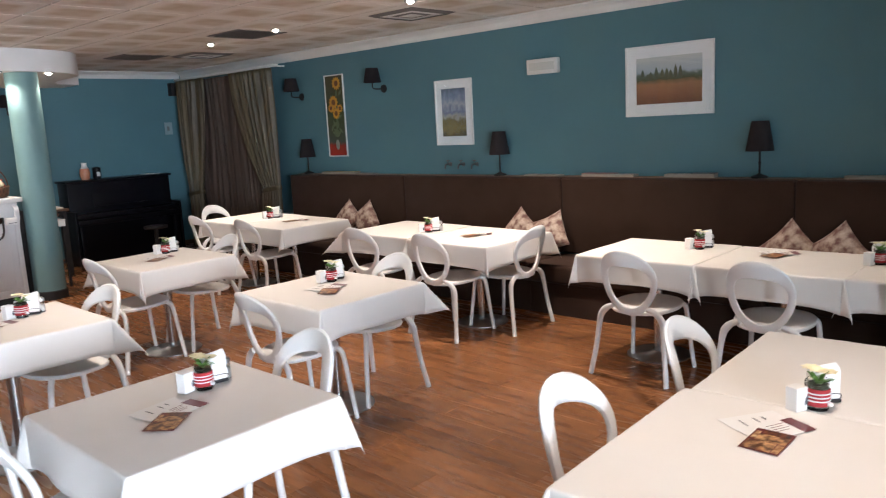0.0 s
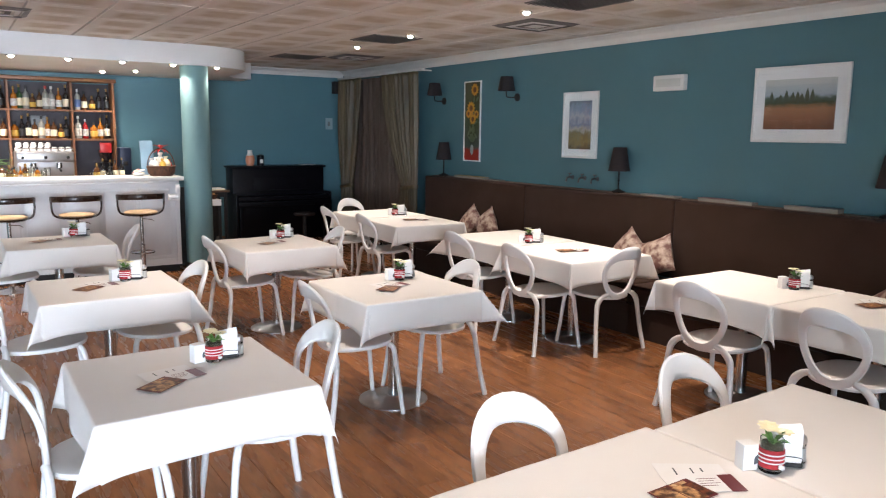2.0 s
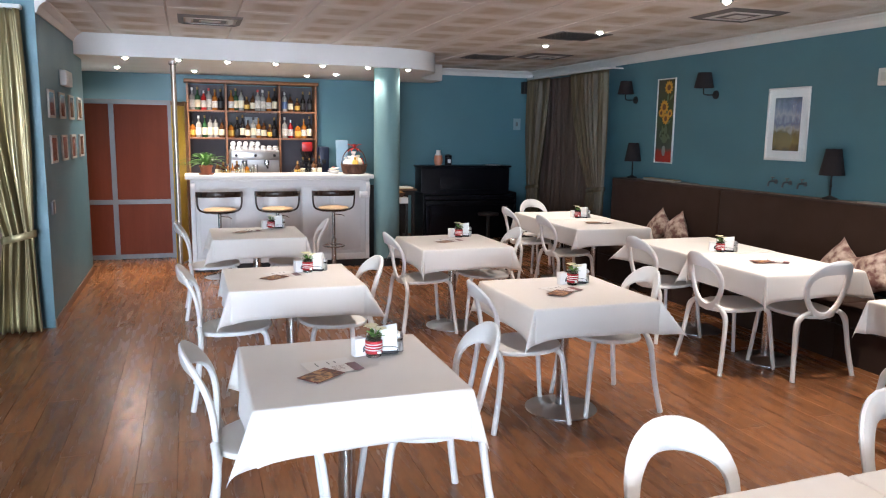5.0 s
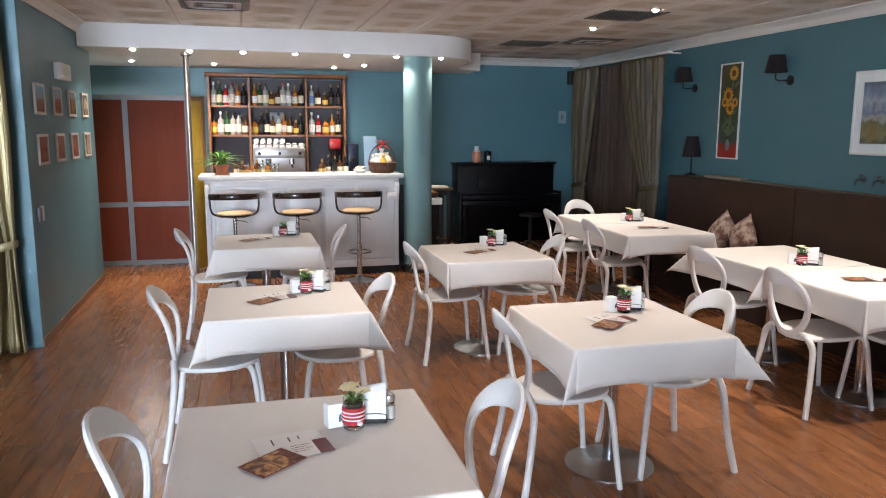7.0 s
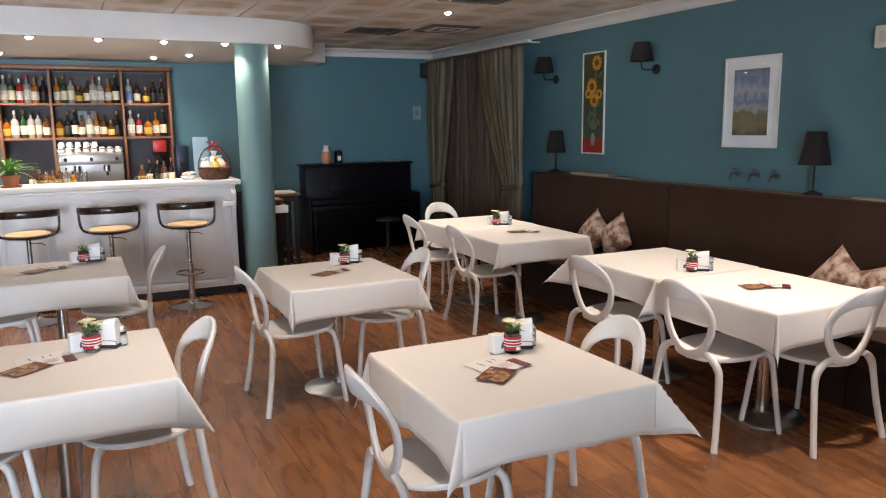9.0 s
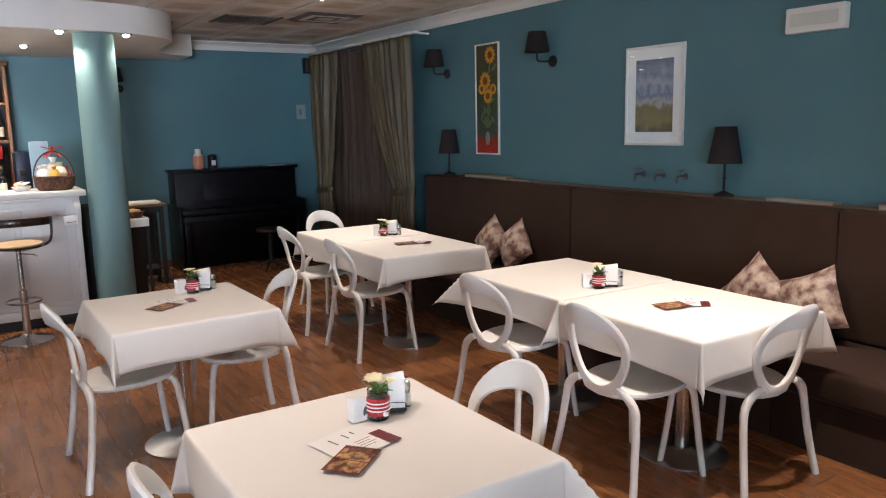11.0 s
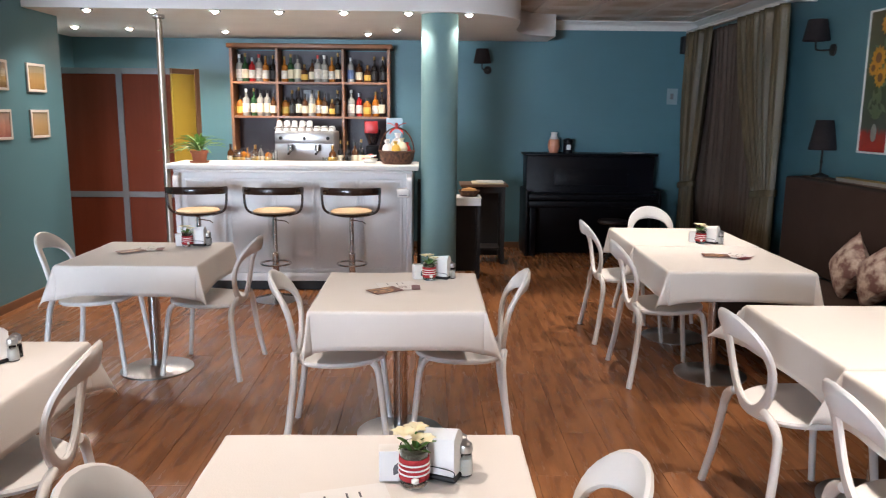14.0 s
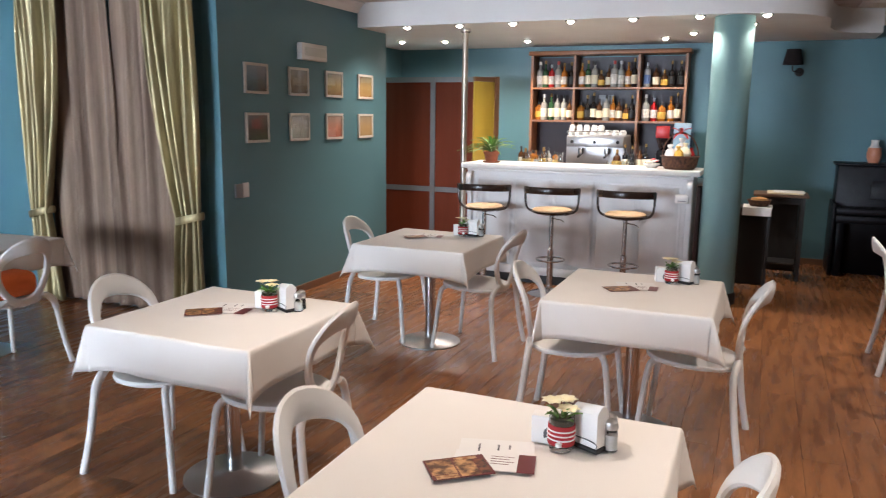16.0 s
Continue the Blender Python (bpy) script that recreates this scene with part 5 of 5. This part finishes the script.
rnd = random.Random(21)
for z, a, b, kinds in ROWS:
    for i, k in enumerate(kinds):
        bottle_at(k, pose(XK + 0.13 + rnd.uniform(-0.03, 0.04), a + (b - a) * (i + 0.5) / len(kinds) + rnd.uniform(-0.008, 0.008), z, 0, 0, rnd.uniform(0, 360)))
t = thing("framed_card", "small grey framed card standing on the bottle shelf", "card", pose(XK + 0.05, 1.62, 1.62))
part("frame", block(0, 0.012, -0.1, 0.1, 0, 0.31, 0.003), GREY_METAL, t, smooth=False)
part("card", block(0.0125, 0.014, -0.08, 0.08, 0.03, 0.28), material("grey_card", (0.25, 0.27, 0.29), rough=0.4), t, smooth=False)

MACHINE = material("worn_machine_steel", (0.62, 0.62, 0.62), (0.46, 0.46, 0.47), rough=0.36, metal=0.8, scale=6)
t = thing("espresso_machine", "stainless espresso machine with cups stacked on top", "coffee machine", pose(-10.66, 1.62, 0.95))
part("body", block(-0.24, 0.20, -0.36, 0.36, 0.10, 0.50, 0.02, 3), MACHINE, t)
part("front_panel", block(0.201, 0.235, -0.35, 0.35, 0.36, 0.485, 0.008), STEEL, t)
part("drip_tray", block(-0.22, 0.27, -0.34, 0.34, 0.03, 0.095, 0.006), STEEL, t)
for y in (-0.16, 0.16):
    g = part("group_head", merge(bmesh.new(), lathe([(0, 0), (0.04, 0), (0.04, 0.07), (0, 0.07)], 16), pose(0.24, y, 0.28)), CHROME, t)
    part("portafilter", sweep([(0.24, y, 0.275), (0.33, y, 0.262), (0.40, y, 0.25)], (0.014, 0.014), (0, 0, 1), 8), BLACK, g)
for y in (-0.28, 0.0, 0.28):
    part("knob", merge(bmesh.new(), lathe([(0, 0), (0.022, 0), (0.018, 0.02), (0, 0.02)], 14), pose(0.236, y, 0.42, 0, 90, 0)), BLACK, t)
for x in (-0.2, 0.16):
    for y in (-0.3, 0.3):
        part("foot", block(x - 0.02, x + 0.02, y - 0.02, y + 0.02, 0, 0.03), BLACK, t, smooth=False)
part("cup_rail", sweep([(0.19, -0.34, 0.54), (0.19, 0.34, 0.54)], (0.005, 0.005), (0, 0, 1), 8), CHROME, t)


def cup(m):
    c = thing("coffee_cup", "white porcelain coffee cup upside down on the machine", "cup", m, "coffee cups")
    part("bowl", lathe([(0.036, 0), (0.0365, 0.012), (0.030, 0.048), (0.02, 0.058), (0, 0.058)], 16), PORCELAIN, c)
    part("handle", sweep([(0.033 + 0.016 * math.sin(q), 0, 0.028 + 0.016 * math.cos(q)) for q in np.linspace(0, math.pi, 7)], (0.004, 0.003), (0, 1, 0), 6), PORCELAIN, c)


for k in range(16):
    cup(pose(-10.53 - 0.09 * (k // 8), 1.30 + 0.09 * (k % 8), 1.451, 0, 0, rnd.uniform(0, 360)))
for k in range(5):
    cup(pose(-10.55, 1.31 + 0.09 * k, 1.510, 0, 0, rnd.uniform(0, 360)))
t = thing("coffee_grinder", "dark coffee grinder with a red hopper badge", "grinder", pose(-10.62, 2.42, 0.95))
part("body", block(-0.1, 0.1, -0.08, 0.08, 0, 0.34, 0.02), BLACK_GLOSS, t)
part("hopper", lathe([(0, 0.342), (0.05, 0.342), (0.1, 0.48), (0.1, 0.52), (0, 0.53)], 20), spirit("smoked_hopper", (0.03, 0.02, 0.02)), t)
part("badge", block(0.101, 0.112, -0.09, 0.07, 0.48, 0.62, 0.01), RED, t, "red badge")
t = thing("drinks_dispenser", "dark blue and black drinks machine", "dispenser", pose(-10.6, 2.66, 0.95))
part("body", block(-0.12, 0.12, -0.07, 0.09, 0, 0.55, 0.02), material("dark_blue_plastic", (0.012, 0.02, 0.05), rough=0.3), t)
part("spout", block(0.121, 0.17, -0.03, 0.03, 0.3, 0.36, 0.006), BLACK, t)
ZONE = BAR_ZONE
t = thing("upright_tablet", "pale blue card stand leaning beside the basket", "card stand", pose(-9.75, 2.72, 1.15, 0, -10, 0))
part("screen", block(-0.006, 0.006, -0.085, 0.085, 0.0, 0.46, 0.004), material("pale_blue_card", (0.20, 0.32, 0.42), rough=0.3), t)
part("foot", block(-0.06, 0.06, -0.05, 0.05, -0.02, 0.002), BLACK, t)
t = thing("service_shelf", "narrow white inner shelf behind the bar top", "shelf", pose(0, 0, 0))
part("board", block(-9.86, -9.565, 0.66, 2.93, 1.10, 1.125, 0.003), BAR_PAINT, t, smooth=False)
for y in (0.7, 1.8, 2.88):
    part("bracket", block(-9.80, -9.47, y - 0.01, y + 0.01, 0.98, 1.098), BAR_PAINT, t, smooth=False)

for x, y, k, q in ((-9.72, 1.02, "g", 0.8), (-9.66, 1.09, "l", 0.95), (-9.74, 1.15, "f", 0.75), (-9.66, 1.21, "i", 0.6), (-9.75, 1.27, "l", 1.0), (-9.70, 1.34, "a", 0.65), (-9.75, 1.40, "f", 0.7),
                   (-9.72, 2.08, "l", 1.0), (-9.75, 2.16, "e", 0.75), (-9.7, 2.24, "j", 0.8), (-9.76, 2.31, "g", 0.9), (-9.7, 2.38, "e", 0.8)):
    bottle_at(k, pose(x, y, 1.1255, 0, 0, 40 * x) @ Matrix.Scale(q, 4))
t = thing("sachet_bowl", "white bowl heaped with sugar sachets on the counter", "bowl", pose(-9.3, 2.50, 1.1835))
part("bowl", lathe([(0, 0), (0.05, 0), (0.085, 0.035), (0.082, 0.037), (0.045, 0.006), (0, 0.006)], 20), PORCELAIN, t)
rnd = random.Random(8)
for k in range(12):
    part("sachet", merge(bmesh.new(), block(-0.03, 0.03, -0.018, 0.018, -0.003, 0.003), pose(rnd.uniform(-0.045, 0.045), rnd.uniform(-0.045, 0.045), 0.036 + 0.0035 * k, rnd.uniform(-15, 15), rnd.uniform(-15, 15), rnd.uniform(0, 180))), (PAPER, CREAM_L, PAPER, RED)[k % 4], t, smooth=False)
# gift basket, plant and glasses on the counter
t = thing("gift_basket", "brown wicker gift basket with a handle and red ribbon", "basket", pose(-9.25, 2.77, 1.183) @ Matrix.Diagonal((1.05, 1.05, 1.2, 1)))
part("bowl", lathe([(0, 0), (0.13, 0), (0.155, 0.03), (0.165, 0.09), (0.178, 0.10), (0.16, 0.105), (0.15, 0.09), (0.14, 0.04), (0, 0.03)], 28), WICKER, t)
part("handle", sweep([(0, 0.16 * math.cos(q), 0.09 + 0.19 * math.sin(q)) for q in np.linspace(0, math.pi, 17)], (0.006, 0.006), (1, 0, 0), 8), WICKER, t)
for k, (x, y, r, mat) in enumerate(((0.06, -0.08, 0.05, PAPER), (0.05, 0.05, 0.055, CREAM_L), (-0.04, 0.0, 0.07, PAPER), (0.08, 0.0, 0.045, YEL_L), (0.0, 0.09, 0.04, RED), (-0.03, -0.09, 0.045, PAPER))):
    part("packet", merge(bmesh.new(), lathe([(0, 0), (r * 0.8, 0.01), (r, r * 0.8), (r * 0.7, r * 1.5), (r * 0.25, r * 1.8), (r * 0.5, r * 2.3), (0, r * 2.2)], 9), pose(x, y, 0.075, 10 * math.sin(k * 3), 12 * math.cos(k * 2))), mat, t, "wrapped gift packet")
b = bmesh.new()
for k in range(8):
    merge(b, leaf_mesh(0.10, 0.03), Matrix.Translation((0.02, 0, 0.27)) @ Matrix.Rotation(k * 0.8, 4, "Z") @ Matrix.Rotation(radians(-25 + 50 * (k % 2)), 4, "Y"))
part("ribbon", b, RED, t, "red ribbon bow")
t = thing("potted_plant", "green spider plant in a terracotta pot on the counter", "plant", pose(-9.2, 0.86, 1.1845))
part("pot", lathe([(0, 0), (0.06, 0), (0.075, 0.085), (0.085, 0.086), (0.086, 0.11), (0.075, 0.11), (0.07, 0.09), (0, 0.088)], 24), TERRACOTTA, t)
part("saucer", lathe([(0, -0.001), (0.085, -0.001), (0.095, 0.012), (0.09, 0.014), (0.08, 0.004), (0.061, 0.004)], 24), TERRACOTTA, t)
b = bmesh.new()
rnd = random.Random(3)
for k in range(84):
    a, ln, el = rnd.uniform(0, 6.28), rnd.uniform(0.21, 0.38), rnd.uniform(30, 88)
    w, rows = rnd.uniform(0.011, 0.02), []
    for i in range(6):
        s = i / 5
        rr = ln * s * math.cos(radians(el)) * (1 + 0.3 * s)
        zz = 0.10 + ln * (s * math.sin(radians(el)) - 0.55 * s * s)
        ww = w * (1 - s) ** 0.6 * (0.6 + s)
        rows.append([b.verts.new((rr * math.cos(a) - sd * ww * math.sin(a), rr * math.sin(a) + sd * ww * math.cos(a), zz + abs(sd) * 0.004)) for sd in (-1, 0, 1)])
    for p, q in zip(rows, rows[1:]):
        for i in range(2):
            b.faces.new((p[i], p[i + 1], q[i + 1], q[i]))
part("foliage", b, LEAF, t, "arching striped leaves")


def tumbler(x, y, z, h):
    g = thing("drinking_glass", "clear drinking glass on the bar", "glass", pose(x, y, z), "bar glasses")
    part("bowl", lathe([(0, 0), (0.028, 0), (0.034, h), (0.031, h), (0.026, 0.008), (0, 0.007)], 18), JAR_GLASS, g)
    part("foot", lathe([(0.0285, 0.0005), (0.031, 0.002), (0.0295, 0.006)], 18), JAR_GLASS, g)


for k in range(9):
    tumbler(-9.60 - 0.03 * (k % 2), 1.06 + 0.06 * k - 0.02 * (k % 3), 1.126, 0.10 + 0.03 * (k % 3))
for k in range(4):
    tumbler(-9.64, 2.02 + 0.075 * k, 1.126, 0.09)
t = thing("stacked_plates", "stack of white plates on a shelf behind the column", "plates", pose(-9.55, 3.08, 0.72))
for k in range(9):
    part("plate", lathe([(0, 0.012 * k), (0.05, 0.012 * k), (0.085, 0.012 * k + 0.012), (0.084, 0.012 * k + 0.015), (0.048, 0.012 * k + 0.004), (0, 0.012 * k + 0.004)], 20), PORCELAIN, t)
t = thing("side_shelf", "dark service shelf at the end of the bar", "shelf unit", pose(-9.55, 3.07, 0))
for z in (0.35, 0.70):
    part("shelf_board", block(-0.14, 0.14, -0.1, 0.1, z, z + 0.018), BLACK, t, smooth=False)
for x in (-0.14, 0.125):
    part("upright", block(x, x + 0.015, -0.1, 0.1, -0.008, 1.0), BLACK, t, smooth=False)
ZONE = Matrix.Identity(4)
t = thing("side_table", "narrow dark side table with papers on top", "table", pose(-10.42, 3.74, 0))
part("top", block(-0.22, 0.22, -0.26, 0.26, 0.86, 0.885, 0.004), LEDGE, t)
for x in (-0.19, 0.15):
    for y in (-0.23, 0.19):
        part("leg", block(x, x + 0.04, y, y + 0.04, -0.008, 0.858), BLACK, t, smooth=False)
for x in (-0.18, 0.16):
    part("apron", block(x, x + 0.02, -0.188, 0.188, 0.79, 0.858), BLACK, t, smooth=False)
# recessed black panel, added so the space below reads as a dark void
part("void_panel", block(-0.158, -0.146, -0.186, 0.186, 0.04, 0.785), BLACK, t, smooth=False)
part("lower_shelf", block(-0.14, 0.15, -0.186, 0.186, 0.16, 0.18, 0.003), BLACK, t, smooth=False)
t = thing("newspapers", "folded newspapers lying on the side table", "papers", pose(-10.40, 3.77, 0.886))
part("sheet", block(-0.15, 0.15, -0.16, 0.18, 0, 0.014, 0.004), CREAM_L, t)
part("sheet", block(-0.14, 0.12, -0.1, 0.19, 0.0145, 0.022, 0.003), PAPER, t)
t = thing("bread_basket", "small brown basket on a white cloth", "basket", pose(-9.62, 3.54, 0.824))
part("bowl", lathe([(0, 0), (0.08, 0), (0.11, 0.06), (0.1, 0.06), (0.075, 0.012), (0, 0.01)], 20), WICKER, t)
part("contents", lathe([(0, 0.03), (0.088, 0.04), (0.07, 0.075), (0, 0.09)], 14), material("bread_crust", (0.42, 0.2, 0.06), (0.55, 0.32, 0.12), rough=0.7, scale=20), t)
t = thing("small_stand", "small black stand draped with a white cloth", "stand", pose(-9.62, 3.50, 0))
part("top", block(-0.16, 0.16, -0.16, 0.16, 0.79, 0.815), BLACK, t, smooth=False)
for x in (-0.15, 0.12):
    for y in (-0.15, 0.12):
        part("leg", block(x, x + 0.03, y, y + 0.03, -0.008, 0.789), BLACK, t, smooth=False)
# black panel added to darken the space under the stand
part("void_panel", block(-0.118, -0.108, -0.118, 0.118, 0.03, 0.786), BLACK, t, smooth=False)
part("cloth", block(-0.15, 0.155, -0.10, 0.158, 0.8155, 0.8235, 0.002), PAPER, t, "white cloth", smooth=False)
part("cloth_edge", block(0.161, 0.166, -0.10, 0.15, 0.745, 0.8235, 0.002), PAPER, t, "hanging white cloth edge", smooth=False)


def make_stool():
    s = thing("bar_stool", "chrome bar stool with a pale seat and dark curved back", "bar stool", None, "bar stools")
    part("base", lathe([(0, 0), (0.20, 0), (0.20, 0.006), (0.17, 0.018), (0.06, 0.035), (0.035, 0.06), (0, 0.06)], 36), CHROME, s)
    part("column", lathe([(0, 0.05), (0.03, 0.05), (0.03, 0.42), (0.02, 0.43), (0.02, 0.75), (0, 0.75)], 20), CHROME, s)
    part("foot_ring", sweep([(0.13 * math.cos(2 * math.pi * i / 28), 0.13 * math.sin(2 * math.pi * i / 28), 0.33) for i in range(28)], (0.009, 0.009), (0, 0, 1), 8, True), CHROME, s)
    part("ring_spoke", block(-0.125, 0.125, -0.008, 0.008, 0.324, 0.336), CHROME, s, smooth=False)
    part("lever", sweep([(0.02, 0, 0.72), (0.04, 0.10, 0.71), (0.04, 0.13, 0.69)], (0.005, 0.005), (0, 0, 1), 6), CHROME, s)
    part("seat_shell", lathe([(0, 0.75), (0.12, 0.752), (0.185, 0.77), (0.195, 0.785), (0.185, 0.787), (0, 0.786)], 36), BACK_WOOD, s, "dark seat shell")
    part("seat_pad", lathe([(0, 0.787), (0.178, 0.788), (0.182, 0.798), (0.165, 0.808), (0, 0.812)], 36), SEAT_WOOD, s, "pale seat pad")
    arc = [(0.235 * math.cos(q), 0.255 * math.sin(q), 0.975 + 0.012 * math.cos(q)) for q in np.linspace(-1.45, 1.45, 22)]
    part("backrest", sweep(arc, (0.013, 0.032), (0, 0, 1), 10, power=0.6), BACK_WOOD, s, "dark bent-wood back rail")
    for sd in (1, -1):
        part("back_support", sweep(smooth_path([(0.03, sd * 0.252, 0.96), (0.03, sd * 0.245, 0.85), (0.02, sd * 0.215, 0.79), (0.01, sd * 0.12, 0.757)], 5), (0.011, 0.008), (1, 0, 0), 8), BACK_WOOD, s)
    return s


STOOL = make_stool()
for i, (x, y, a) in enumerate(((-8.6, 1.13, 4), (-8.6, 1.79, 0), (-8.6, 2.46, -3))):
    m = pose(x, y, -0.001, 0, 0, a)
    if i:
        copy_thing(STOOL, m)
    else:
        STOOL.matrix_basis = m

# ---- floor planks ----
FLOOR_OB = bpy.data.objects["floor"]
PW, PL = 0.196, 1.38
verts, faces = [], []
mesh_cache = {}


def plank_mesh(length):
    key = round(length, 3)
    if key not in mesh_cache:
        me = bpy.data.meshes.new("plank")
        bm = block(0.0006, length - 0.0006, 0.0006, PW - 0.0006, -0.012, 0.0)
        bmesh.ops.bevel(bm, geom=[e for e in bm.edges if all(v.co.z > -0.001 for v in e.verts)], offset=0.0009, segments=1, affect="EDGES")
        bm.to_mesh(me)
        bm.free()
        me.materials.append(FLOOR)
        mesh_cache[key] = me
    return mesh_cache[key]


rest = bmesh.new()
row, y, count = 0, YS, 0
while y < YN:
    x = XB - (row * 0.47) % PL
    while x < XE:
        x0, x1 = max(x, XB), min(x + PL, XE)
        if x1 - x0 > 0.05:
            near = -9.0 < x0 and x1 < 0.6 and YL - 0.1 < y < 6.0 - PW
            if near and count < 300:
                count += 1
                ob = new("plank", plank_mesh(x1 - x0))
                ob.location, ob.parent = (x0, y, 0), FLOOR_OB
            elif y + PW <= YN + 0.15:
                rest.from_mesh(plank_mesh(x1 - x0))
                rest.verts.ensure_lookup_table()
                for v in rest.verts[-len(plank_mesh(x1 - x0).vertices):]:
                    v.co.x += x0
                    v.co.y += y
        x += PL
    y += PW
    row += 1
ob = mesh_object("outer_planks", rest, FLOOR, False)
ob.parent = FLOOR_OB
tagged(ob, "reddish-brown laminate planks", kind="stuff")
